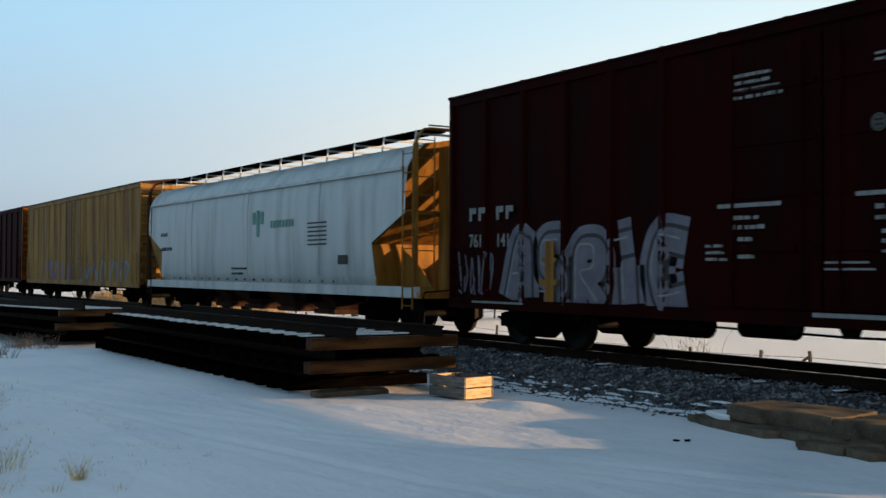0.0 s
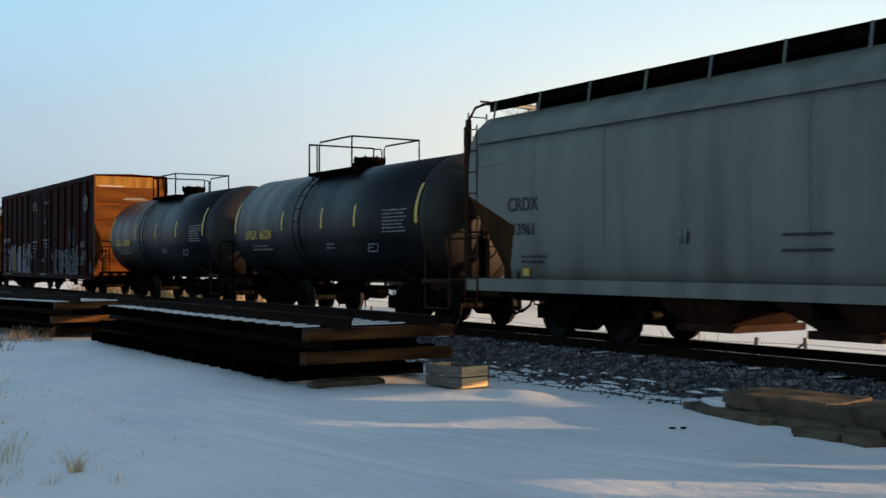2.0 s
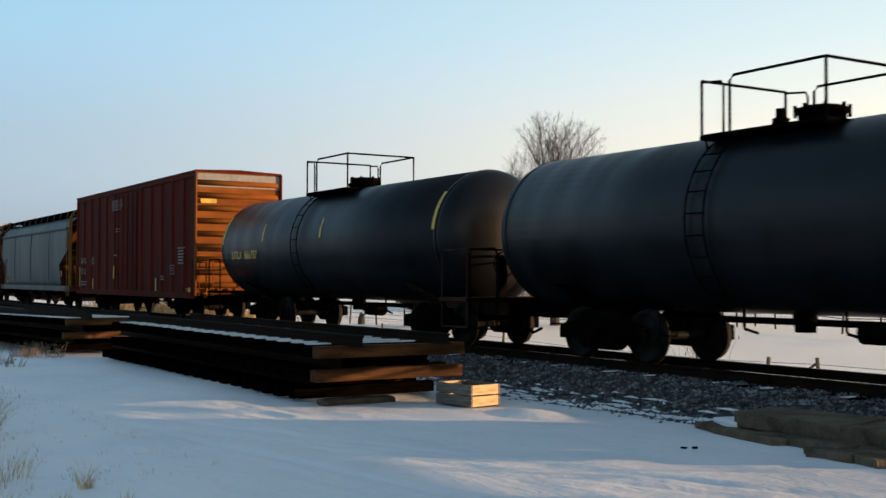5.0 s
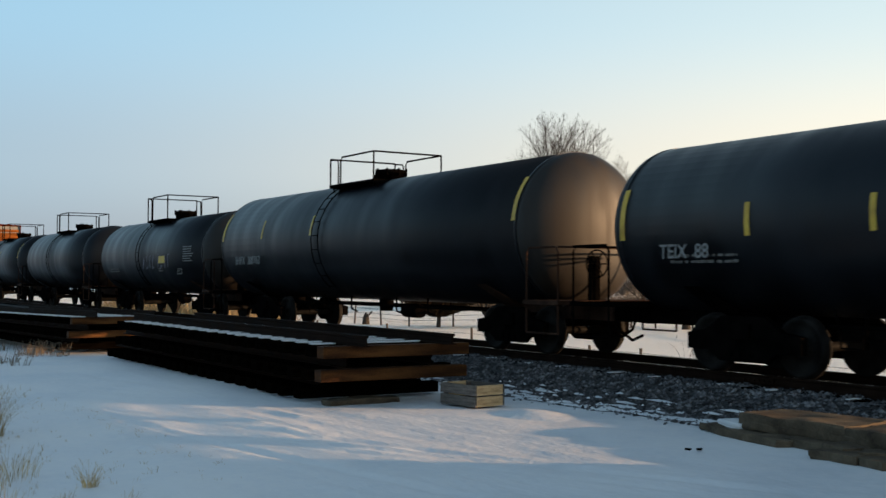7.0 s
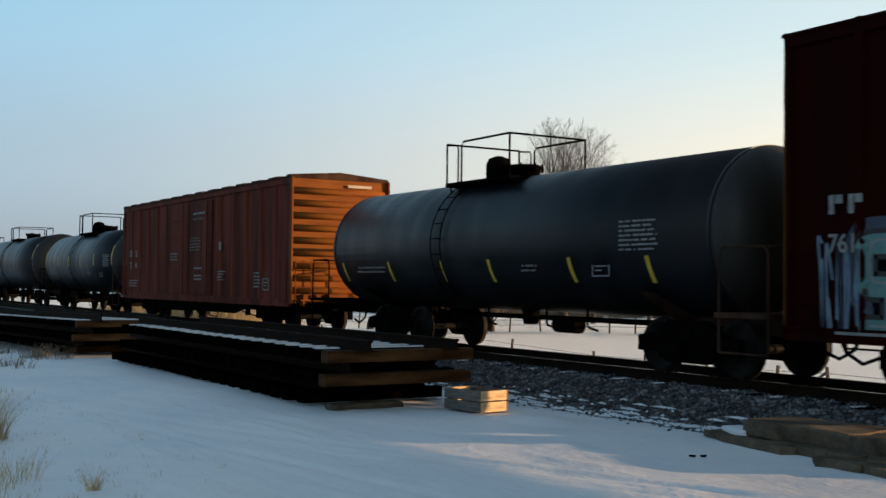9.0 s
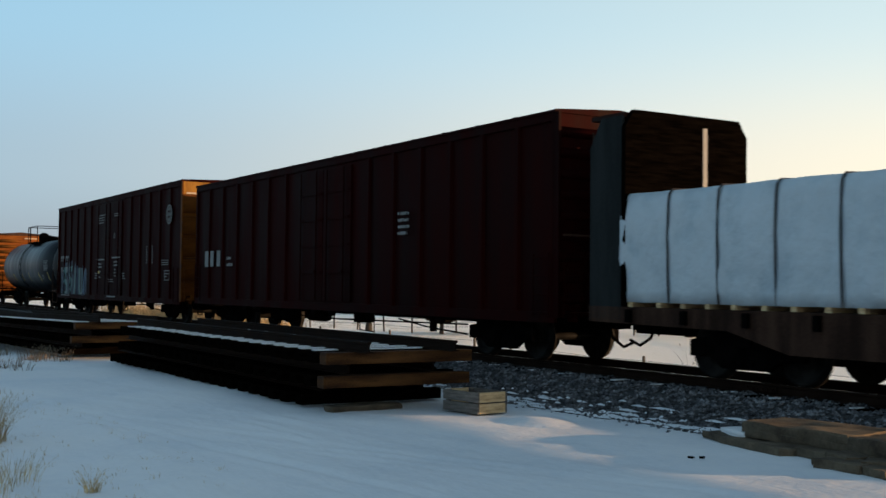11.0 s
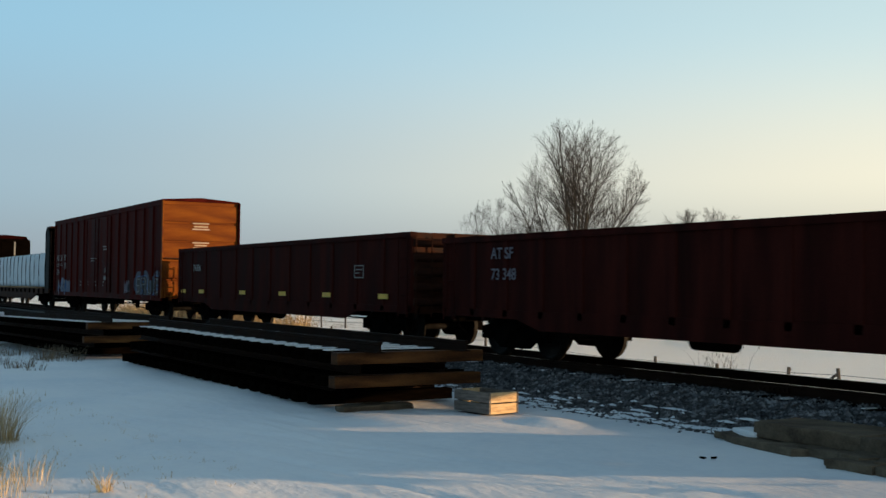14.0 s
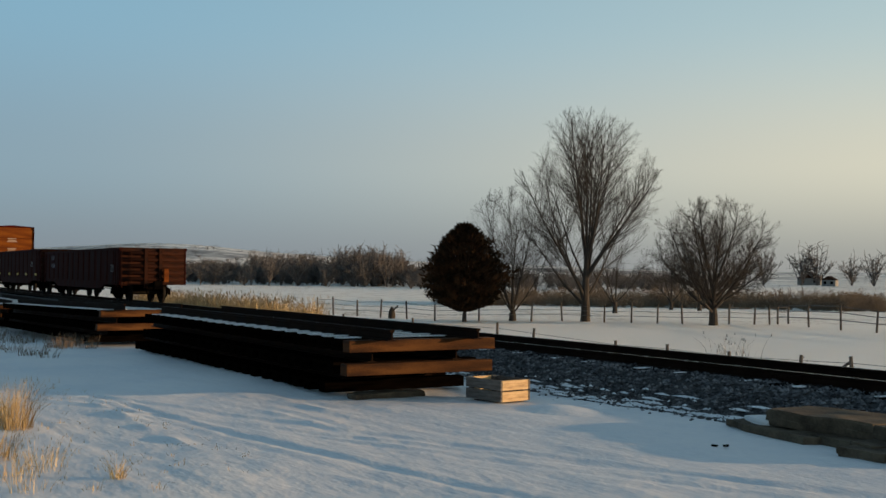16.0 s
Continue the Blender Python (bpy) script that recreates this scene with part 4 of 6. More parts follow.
        prism_x(bm, [(-0.6, roof_z - 0.08), (0.6, roof_z - 0.08), (0.6, roof_z + lid), (0, roof_z + lid + 0.04), (-0.6, roof_z + lid)], x0, x0 + (L - 2.4) / 5 - 0.06)
    part("hatch_cover", bm, "dark", car)
    # end frames with ladders, top railing, slope sheets
    for x, sgn in ((0.0, 1), (L, -1)):
        # sunny end in bright tan, shaded end in dark brown: light set by colour
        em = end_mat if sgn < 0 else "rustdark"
        bm = bmesh.new()
        for y in (-h + 0.08, h - 0.08):
            x0, x1 = sorted((x + sgn * 0.04, x + sgn * 0.12))
            box(bm, x0, x1, y - 0.05, y + 0.05, 0.9, top - 0.35)
            tube(bm, [(x + sgn * 0.08, y, top - 0.37), (x + sgn * 0.12, y * 0.9, top - 0.1), (x + sgn * 0.3, y * 0.75, top)], 0.03, 6)
        for y in (-0.55, 0.55):
            x0, x1 = sorted((x + sgn * 0.1, x + sgn * 0.5))
            box(bm, x0, x1, y - 0.05, y + 0.05, 1.0, roof_z - 0.15)
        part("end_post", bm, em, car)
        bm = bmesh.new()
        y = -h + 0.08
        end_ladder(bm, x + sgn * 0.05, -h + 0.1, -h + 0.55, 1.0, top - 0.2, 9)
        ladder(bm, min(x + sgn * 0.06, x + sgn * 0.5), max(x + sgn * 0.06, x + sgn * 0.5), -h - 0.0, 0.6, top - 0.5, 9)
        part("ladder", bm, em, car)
        bm = bmesh.new()
        a, b = sorted((x, x + sgn * 1.3))
        box(bm, a, b, -h + 0.06, h - 0.06, 0.84, 0.98)
        for yy in (-0.8, 0.8):
            prism(bm, [(x + sgn * 0.3, 0.98), (x + sgn * 1.75, 0.98), (x + sgn * 1.8, 2.0), (x + sgn * 0.9, 1.5)], yy - 0.02, yy + 0.02)
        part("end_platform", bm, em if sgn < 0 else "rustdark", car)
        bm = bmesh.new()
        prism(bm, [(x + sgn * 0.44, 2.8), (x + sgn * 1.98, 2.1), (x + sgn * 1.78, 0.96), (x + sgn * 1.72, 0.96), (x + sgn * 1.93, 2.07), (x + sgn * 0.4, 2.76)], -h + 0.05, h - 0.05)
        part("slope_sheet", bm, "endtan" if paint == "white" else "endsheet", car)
        bm = bmesh.new()
        tube(bm, [(x + sgn * 0.05, -1.15, top + 0.05), (x + sgn * 0.05, 1.15, top + 0.05)], 0.02, 5)
        box(bm, min(x + sgn * 0.04, x + sgn * 0.36), max(x + sgn * 0.04, x + sgn * 0.36), -1.12, 1.12, top - 0.02, top + 0.01)
        part("end_walkway", bm, em, car)
    bm = bmesh.new()
    hand_wheel(bm, L - 0.02, 0.1, 1.9)
    part("hand_brake", bm, "rustdark", car)
    # discharge bays between the trucks
    u0, u1 = 4.6, L - 4.6
    for k in range(bays):
        x0, x1 = u0 + (u1 - u0) * k / bays, u0 + (u1 - u0) * (k + 1) / bays
        xm = (x0 + x1) / 2
        bm = bmesh.new()
        ta = [bm.verts.new((x, y, 1.0)) for x, y in ((x0, -1.3), (x1, -1.3), (x1, 1.3), (x0, 1.3))]
        ba = [bm.verts.new((x, y, 0.42)) for x, y in ((xm - 0.5, -0.75), (xm + 0.5, -0.75), (xm + 0.5, 0.75), (xm - 0.5, 0.75))]
        for i in range(4):
            bm.faces.new((ta[i], ta[(i + 1) % 4], ba[(i + 1) % 4], ba[i]))
        bm.faces.new(ta)
        bm.faces.new(ba)
        box(bm, xm - 0.62, xm + 0.62, -0.85, 0.85, 0.3, 0.42)
        part("discharge_bay", bm, "rustdark", car)
    bm = bmesh.new()
    box(bm, 0.05, L - 0.05, -0.33, 0.33, 0.64, 0.98)
    part("centre_sill", bm, "dark", car)
    for x in (L * 0.3, L * 0.5, L * 0.7):
        bm = bmesh.new()
        box(bm, x - 0.06, x + 0.06, -h + 0.1, h - 0.1, 0.62, 0.88)
        part("cross_bearer", bm, "dark", car)
    bm = bmesh.new()
    lathe(bm, [(-0.5, 0.12), (-0.44, 0.18), (0.44, 0.18), (0.5, 0.12)], "x", (3.9, -1.1, 0.66), 12)
    part("air_reservoir", bm, "dark", car)
    running_gear(car, L, 3.0, 2.3)
    return car, L


def gondola(s0, s1, top, label, posts, sill=0.72):
    L = s1 - s0
    car = car_root("gondola", s0, label, "gondola car")
    h = 1.5
    for side in (-1, 1):
        bm = bmesh.new()
        y0, y1 = sorted((side * (h - 0.09), side * (h - 0.03)))
        box(bm, 0.03, L - 0.03, y0, y1, sill + 0.1, top - 0.05)
        part("side_wall", bm, "gond", car)
        bm = bmesh.new()
        y0, y1 = sorted((side * (h - 0.14), side * (h + 0.03)))
        box(bm, 0, L, y0, y1, top - 0.12, top)
        y0, y1 = sorted((side * (h - 0.1), side * (h + 0.0)))
        prism(bm, [(0, sill + 0.25), (0, sill + 0.1), (2.8, sill + 0.08), (3.6, sill - 0.12), (L - 3.6, sill - 0.12), (L - 2.8, sill + 0.08), (L, sill + 0.1), (L, sill + 0.25)], y0, y1)
        part("side_rail", bm, "gond", car)
        for k in range(posts + 1):
            x = min(max(L * k / posts, 0.1), L - 0.1)
            shared("side_post", ("gpost", round(top, 2), side), lambda b: prism_x_post(b, 0.12, h, side, sill + 0.12, top - 0.1), "gond", car, (x, 0, 0))
    for x, sgn in ((0.0, 1), (L, -1)):
        bm = bmesh.new()
        a, b = sorted((x, x + sgn * 0.07))
        box(bm, a, b, -h + 0.03, h - 0.03, sill + 0.1, top - 0.01)
        end = part("end_wall", bm, "gondend", car, "rusted end sheet")
        for k in range(5):
            z = sill + 0.35 + (top - sill - 0.6) * k / 4
            shared("rib", ("rib", 3.0, -sgn), lambda bb: prism_rib(bb, h, -sgn), "gondend", end, (x, 0, z))
        bm = bmesh.new()
        for y in (-0.35, 0.3):
            a, b = sorted((x - sgn * 0.12, x))
            box(bm, a, b, y - 0.07, y + 0.07, sill - 0.05, top - 0.03)
        part("end_post", bm, "gondend", end)
    bm = bmesh.new()
    box(bm, 0.1, L - 0.1, -h + 0.12, h - 0.12, 0.95, 1.05)
    part("floor", bm, "rustdark", car)
    bm = bmesh.new()
    box(bm, 0.05, L - 0.05, -0.35, 0.35, 0.62, 0.95)
    for x in (L * 0.35, L * 0.5, L * 0.65):
        box(bm, x - 0.1, x + 0.1, -h + 0.12, h - 0.12, 0.7, 0.95)
    lathe(bm, [(-0.45, 0.16), (0.45, 0.16)], "x", (L * 0.45, -0.9, 0.58), 12)
    tube(bm, [(3.5, -0.8, 0.6), (L - 3.5, -0.8, 0.6)], 0.02, 5)
    part("underframe", bm, "dark", car)
    bm = bmesh.new()
    end_ladder(bm, L + 0.08, -h + 0.08, -h + 0.5, sill, top - 0.1, 5)
    part("ladder", bm, "gondend", car)
    for x in (0.12, L - 0.55):
        bm = bmesh.new()
        ladder(bm, x, x + 0.43, -h - 0.04, sill, top - 0.1, 5)
        part("ladder", bm, "gond", car)
    running_gear(car, L, 2.1)
    return car, L

# ---- the consist, front to rear ----
boxcar("boxcar", -80.4, 19.0, 4.75, "maroon", "endred", "maroon steel boxcar near the far end of the train")
yellow_box = boxcar("boxcar", -60.0, 19.1, 4.72, "yellowbox", "yellowbox", "weathered yellow boxcar with ribbed sides and spray paint", posts=17, roof="rustdark")
white_hopper, WL = hopper(-39.9, -20.9, "white", "white covered hopper with cream end ladders and black roof walkway", top=4.62, eave=4.0, bays=4, fascia=False)
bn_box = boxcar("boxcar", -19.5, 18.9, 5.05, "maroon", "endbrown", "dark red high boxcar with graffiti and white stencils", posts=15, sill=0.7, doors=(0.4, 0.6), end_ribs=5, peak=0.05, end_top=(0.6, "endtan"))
tank_a, A0, A1 = tank_car(1.68, 12.3, 1.49, 2.38, "black tank car with yellow stripes and manway railing", hatch=0.47, rail=0.66, stripe_at=-4, stripes=(0, 0.3, 0.522, 0.725, 0.966), end_mat="tankend")
tank_b, B0, B1 = tank_car(14.68, 25.12, 1.49, 2.38, "black tank car with yellow stripes and stencilled panel", rail=0.7, stripe_at=-4, stripes=(0, 0.32, 0.55, 0.72, 1), end_mat="tankend")
grey_hopper, GL = hopper(27.0, 44.2, "grey", "grey covered hopper with tan end and faded scrawl")
grey_hopper_b, GL2 = hopper(45.2, 61.8, "greydark", "dusty grey covered hopper with dark roof walkway")
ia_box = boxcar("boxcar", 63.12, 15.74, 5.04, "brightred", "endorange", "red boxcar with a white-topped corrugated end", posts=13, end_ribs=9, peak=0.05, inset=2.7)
tank_c, C0, C1 = tank_car(81.33, 94.0, 1.49, 2.38, "black tank car with yellow lettering", stripes=(0, 0.25, 0.55, 1))
tank_d, D0, D1 = tank_car(96.6, 108.7, 1.47, 2.36, "black tank car with raised railing")
tank_e, E0, E1 = tank_car(111.9, 124.6, 1.44, 2.3, "black tank car with a yellow placard and scrawls", stripes=(), end_mat="tankend")
tank_f, F0, F1 = tank_car(126.8, 142.65, 1.55, 2.45, "long black tank car with a brown head", hatch=0.49, rail=0.62, stripes=(0, 0.2, 0.41, 1), end_mat="tankend")
tank_g, G0, G1 = tank_car(145.6, 158.55, 1.44, 2.34, "black tank car with yellow edge stripes", stripe_at=-9, stripes=(0, 0.22, 0.39, 0.57, 0.76, 1), end_mat="tankend", bump_hatch=True)
cr_box = boxcar("boxcar", 160.6, 16.8, 4.42, "chalkred", "endorange", "faded red boxcar with a wavy roof and wide doors", posts=15, doors=(0.33, 0.62), waved=True, belly=True, peak=0.12)
tank_h, H0, H1 = tank_car(180.05, 193.3, 1.43, 2.33, "dark tank car with a tall valve and brown head", hatch=0.45, stripe_at=-35, stripes=(0.03, 0.21, 0.39, 0.53, 0.73, 0.89), end_mat="tankend", bump_hatch=True)
bn_box_b = boxcar("boxcar", 194.9, 18.9, 5.07, "maroon", "endbrown", "dark red high boxcar with pale blue graffiti", posts=15, sill=0.7, doors=(0.4, 0.6), end_ribs=5, peak=0.05, end_top=(0.6, "endtan"))
# this end keeps the dark side paint, standing for the bulkhead's shadow on it
hi_box = boxcar("boxcar", 215.4, 19.9, 4.72, "maroon", "maroon", "dark red boxcar with white stencil blocks", posts=16, peak=0.1)
hs_box = boxcar("boxcar", 259.85, 18.95, 4.62, "red", "endred", "oxide red boxcar with blue and silver graffiti", posts=15, doors=(0.37, 0.6), end_ribs=5, peak=0.1, waved=False)
gon_a, NL = gondola(280.9, 298.1, 2.68, "rust-brown gondola with small yellow strips", 12)
gon_b, ML = gondola(299.5, 316.4, 2.48, "rust-brown gondola at the end of the train", 14)



# ---- bulkhead flat car with wrapped lumber ----
def bulkhead_flat(s0, s1):
    L = s1 - s0
    car = car_root("bulkhead_flat_car", s0, "bulkhead flat car with dark steel end walls", "flat car")
    bm = bmesh.new()
    box(bm, 0.1, L - 0.1, -1.42, 1.42, 1.02, 1.12)
    part("deck", bm, "tie", car, "dark plank deck")
    for y in (-1.44, 1.36):
        bm = bmesh.new()
        prism(bm, [(0.1, 1.12), (0.1, 0.85), (3.4, 0.8), (4.6, 0.5), (L - 4.6, 0.5), (L - 3.4, 0.8), (L - 0.1, 0.85), (L - 0.1, 1.12)], y, y + 0.08)
        part("side_sill", bm, "rustdark", car)
        for k in range(16):
            shared("stake_pocket", "stake", lambda b: box(b, -0.05, 0.05, -0.05, 0.05, 0.86, 1.08), "dark", car, (1.2 + (L - 2.4) * k / 15, y - 0.03 if y < 0 else y + 0.11, 0))
    bm = bmesh.new()
    box(bm, 0.1, L - 0.1, -0.35, 0.35, 0.62, 1.02)
    part("centre_sill", bm, "dark", car)
    for x, sgn in ((0.12, 1), (L - 0.12, -1)):
        inner = x + sgn * 0.85
        bm = bmesh.new()
        a, b = sorted((inner, inner + sgn * 0.1))
        prism_x(bm, [(-1.45, 1.12), (1.45, 1.12), (1.45, 4.2), (1.25, 4.5), (-1.25, 4.5), (-1.45, 4.2)], a, b)
        wall = part("bulkhead", bm, "tie", car, "dark brown plank-faced end wall")
        if sgn > 0:
            bm = bmesh.new()
            box(bm, b, b + 0.012, 0.35, 0.45, 1.3, 4.3)
            part("strip", bm, "lettering", wall, "white vertical strip")
        for y in (-1.44, 1.4):
            bm = bmesh.new()
            prism(bm, [(x, 0.9), (inner, 0.9), (inner, 4.4), (x + sgn * 0.3, 4.4), (x, 3.9)], y, y + 0.05)
            part("side_plate", bm, "bulkhead", wall)
        for y in (-0.75, 0.0, 0.75):
            bm = bmesh.new()
            prism(bm, [(x + sgn * 0.1, 1.0), (inner, 1.0), (inner, 4.38), (inner - sgn * 0.18, 4.38)], y - 0.05, y + 0.05)
            # browner braces at the rear hold the sunlight there, black ones the shade
            part("brace", bm, "gondend" if sgn < 0 else "dark", wall)
        bm = bmesh.new()
        end_ladder(bm, x - sgn * 0.02, -1.35, -0.85, 1.0, 4.2, 8)
        tube(bm, [(x, -1.35, 2.5), (x, 1.35, 2.5)], 0.02, 5)
        part("ladder", bm, "rustdark", wall)
        bm = bmesh.new()
        a, b = sorted((x - sgn * 0.02, inner))
        box(bm, a, b, -1.4, 1.4, 4.38, 4.46)
        part("top_cap", bm, "gondend", wall)
    bm = bmesh.new()
    hand_wheel(bm, L + 0.02, 0.5, 1.8)
    part("hand_brake", bm, "rustdark", car)
    running_gear(car, L, 3.4)
    return car, L


flat_car, FL = bulkhead_flat(236.1, 258.15)
WRAP = [236.95 + 0.0, 238.2, 239.3, 240.45, 241.6, 242.8, 244.03, 245.25, 246.5, 247.75, 249.08, 250.35, 251.6, 252.83, 254.09, 255.4, 257.05]
for k, (a, b) in enumerate(zip(WRAP, WRAP[1:])):
    # each bundle is a slightly sagging, wrapped block with rounded shoulders
    bm = bmesh.new()
    r = random.Random(40 + k)
    prof = [(-1.4, 1.2), (-1.42, 1.4), (-1.43, 1.65), (-1.435, 1.95), (-1.44, 2.25), (-1.43, 2.55), (-1.42, 2.82), (-1.4, 2.96), (-1.33, 3.04), (-0.9, 3.06), (0, 3.07), (0.9, 3.06), (1.33, 3.04), (1.4, 2.96), (1.43, 1.6), (1.4, 1.2)]
    n = 14
    rings = []
    for i in range(n + 1):
        x = a + 0.003 + (b - a - 0.006) * i / n
        pinch = 0.0
        if k == 0 and i == 0:
            pinch = 0.16
        rings.append([bm.verts.new((x - 236.9, y * (1 - pinch) + 0.05 * noise.noise((x * 2.2 + z * 1.5, z * 1.5, 3.1)) + 0.04 * noise.noise((x * 5 - z * 4, z * 3.4 + x, 6.3)), z - pinch * (z - 2.1) + 0.012 * noise.noise((x * 2, y, z)))) for y, z in prof])
    for p, q in zip(rings, rings[1:]):
        for i in range(len(prof) - 1):
            bm.faces.new((p[i], p[i + 1], q[i + 1], q[i])).smooth = True
        bm.faces.new((p[-1], p[0], q[0], q[-1]))
    bm.faces.new(rings[0][::-1])
    bm.faces.new(rings[-1])
    bundle = tagged(part("lumber_pack", bm, "wrap"), "white plastic-wrapped lumber bundle strapped on the flat car", "lumber bundle", group="wrapped lumber load")
    MOVERS.append((bundle, 236.9))
    bm = bmesh.new()
    tube(bm, [(b - 236.9, y * 1.008, z + 0.006) for y, z in prof], 0.018, 4)
    part("strap", bm, "blackmark", bundle)
    bm = bmesh.new()
    for q in (a + 0.25, b - 0.3):
        box(bm, q - 236.9, q - 236.9 + 0.1, -1.4, 1.4, 1.12, 1.2)
    part("bolster_board", bm, "board", bundle)

# ---- markings ----
def skin(L, h, posts, doors, wd=0.1):
    """Depth of a boxcar's side at x: sheet, posts and doors."""
    at = [L * k / posts for k in range(posts + 1) if not L * doors[0] - 0.15 < L * k / posts < L * doors[1] + 0.15]
    def y(x):
        if L * doors[0] < x < L * doors[1]:
            return -h + 0.003
        d = min(abs(x - q) for q in at)
        return -(h - 0.06) - 0.06 * min(1, max(0, (wd - d) / (0.4 * wd)))
    return y


def ribbon(bm, pts, width, surface, lift):
    """A flat painted stroke along (x, z) points, laid on the surface."""
    P = []
    for (x0, z0), (x1, z1) in zip(pts, pts[1:]):
        n = max(1, int(math.hypot(x1 - x0, z1 - z0) / 0.07))
        P += [(x0 + (x1 - x0) * i / n, z0 + (z1 - z0) * i / n) for i in range(n)]
    P.append(pts[-1])
    last = None
    for i, (x, z) in enumerate(P):
        a, b = P[max(i - 1, 0)], P[min(i + 1, len(P) - 1)]
        dx, dz = b[0] - a[0], b[1] - a[1]
        q = math.hypot(dx, dz) or 1
        nx, nz = -dz / q * width / 2, dx / q * width / 2
        row = []
        m = max(1, int(width / 0.08))
        for k in range(m + 1):
            f = 1 - 2 * k / m
            row.append(bm.verts.new((x + nx * f, surface(x + nx * f) - lift, max(0.83, z + nz * f))))
        if last:
            for k in range(m):
                bm.faces.new((last[k], last[k + 1], row[k + 1], row[k]))
        last = row


def bend(pts, n=6):
    """Rounds the corners of a stroke."""
    out = [pts[0]]
    for k in range(1, len(pts) - 1):
        (ax, az), (bx, bz), (cx, cz) = pts[k - 1], pts[k], pts[k + 1]
        p0, p1 = ((ax + bx * 2) / 3, (az + bz * 2) / 3), ((cx + bx * 2) / 3, (cz + bz * 2) / 3)
        for i in range(n + 1):
            t = i / n
            out.append(((1 - t) ** 2 * p0[0] + 2 * t * (1 - t) * bx + t * t * p1[0], (1 - t) ** 2 * p0[1] + 2 * t * (1 - t) * bz + t * t * p1[1]))
    return out + [pts[-1]]


SHAPES = [
    [[(0.1, 0.0), (0.45, 1.0), (0.6, 1.0), (0.62, 0.05)], [(0.3, 0.4), (0.6, 0.42)]],
    [[(0.75, 0.95), (0.2, 0.95), (0.2, 0.5), (0.7, 0.5), (0.7, 0.05), (0.15, 0.05)]],
    [[(0.2, 0.0), (0.2, 0.95), (0.75, 0.95), (0.75, 0.55), (0.25, 0.5), (0.85, 0.0)]],
    [[(0.5, 0.0), (0.45, 0.6)], [(0.25, 0.95), (0.6, 1.0)]],
    [[(0.85, 0.9), (0.3, 1.0), (0.1, 0.5), (0.3, 0.0), (0.85, 0.1)]],
    [[(0.15, 1.0), (0.2, 0.1), (0.55, 0.0), (0.8, 0.15), (0.8, 1.0)]],
    [[(0.8, 0.95), (0.2, 0.95), (0.5, 0.5), (0.8, 0.5), (0.3, 0.0)]],
]


def graffiti(parent, surface, x0, x1, z0, z1, forms, fill, line, glint, label, thick=0.3, halo=None, edge=0.12, glint_at=0.32):
    """Fat bubble forms: a spray haze, an outline, a fill and thin glints, one over the other."""
    n = len(forms)
    w, tall = (x1 - x0) / n, z1 - z0
    base = None
    layers = [("outline", line, thick + edge, 0.004), ("spray_paint", fill, thick, 0.007), ("highlight", glint, 0.035, 0.01)]
    if halo:
        layers.insert(0, ("haze", halo, thick + 0.45, 0.002))
    for name, mat, width, lift in layers:
        bm = bmesh.new()
        for k, f in enumerate(forms):
            for stroke in SHAPES[f]:
                pts = bend([(x0 + w * (k + 0.04 + 0.92 * u), z0 + thick / 2 + (tall - thick) * (v * 0.95 + 0.05 * math.sin(k * 2.1))) for u, v in stroke])
                if name == "highlight":
                    pts = [(u + thick * glint_at, v + thick * 0.2) for u, v in pts]
                ribbon(bm, pts, width, surface, lift)
        ob = part("graffiti" if base is None else name, bm, mat, base or parent, label if base is None else "")
        base = base or ob


def scribble(parent, surface, x0, x1, z0, z1, mat, seed, n=7, width=0.05, label="loose spray scrawl"):
    r, bm = random.Random(seed), bmesh.new()
    for k in range(n):
        x = x0 + (x1 - x0) * (k + 0.5) / n
        w = (x1 - x0) / n * 0.7
        pts = [(x + w * r.uniform(-0.6, 0.6), z0 + (z1 - z0) * q) for q in (r.random(), 1, r.random(), 0.02, r.random())]
        ribbon(bm, bend(pts), width, surface, 0.006 + 0.0006 * k)
    part("graffiti", bm, mat, parent, label)


def frame_mark(parent, y, x, z, w, h, mat="lettering"):
    t = 0.025
    bars("stencil", [(x, x + w, z, z + t), (x, x + w, z + h - t, z + h), (x, x + t, z, z + h), (x + w - t, x + w, z, z + h), (x + 0.08, x + w - 0.08, z + h * 0.62, z + h * 0.7), (x + 0.08, x + w * 0.55, z + h * 0.35, z + h * 0.43)], y, mat, parent)


def letters_as_bars(parent, x, z, h, n, y, mat="lettering", pitch=0.32):
    """A company's initials as plain blocks."""
    bars("stencil", [q for k in range(n) for q in ((x + pitch * k + (0.3 if k >= n / 2 else 0), x + pitch * k + 0.08 + (0.3 if k >= n / 2 else 0), z, z + h), (x + pitch * k + 0.1 + (0.3 if k >= n / 2 else 0), x + pitch * k + 0.22 + (0.3 if k >= n / 2 else 0), z + h * 0.55, z + h))], y, mat, parent)


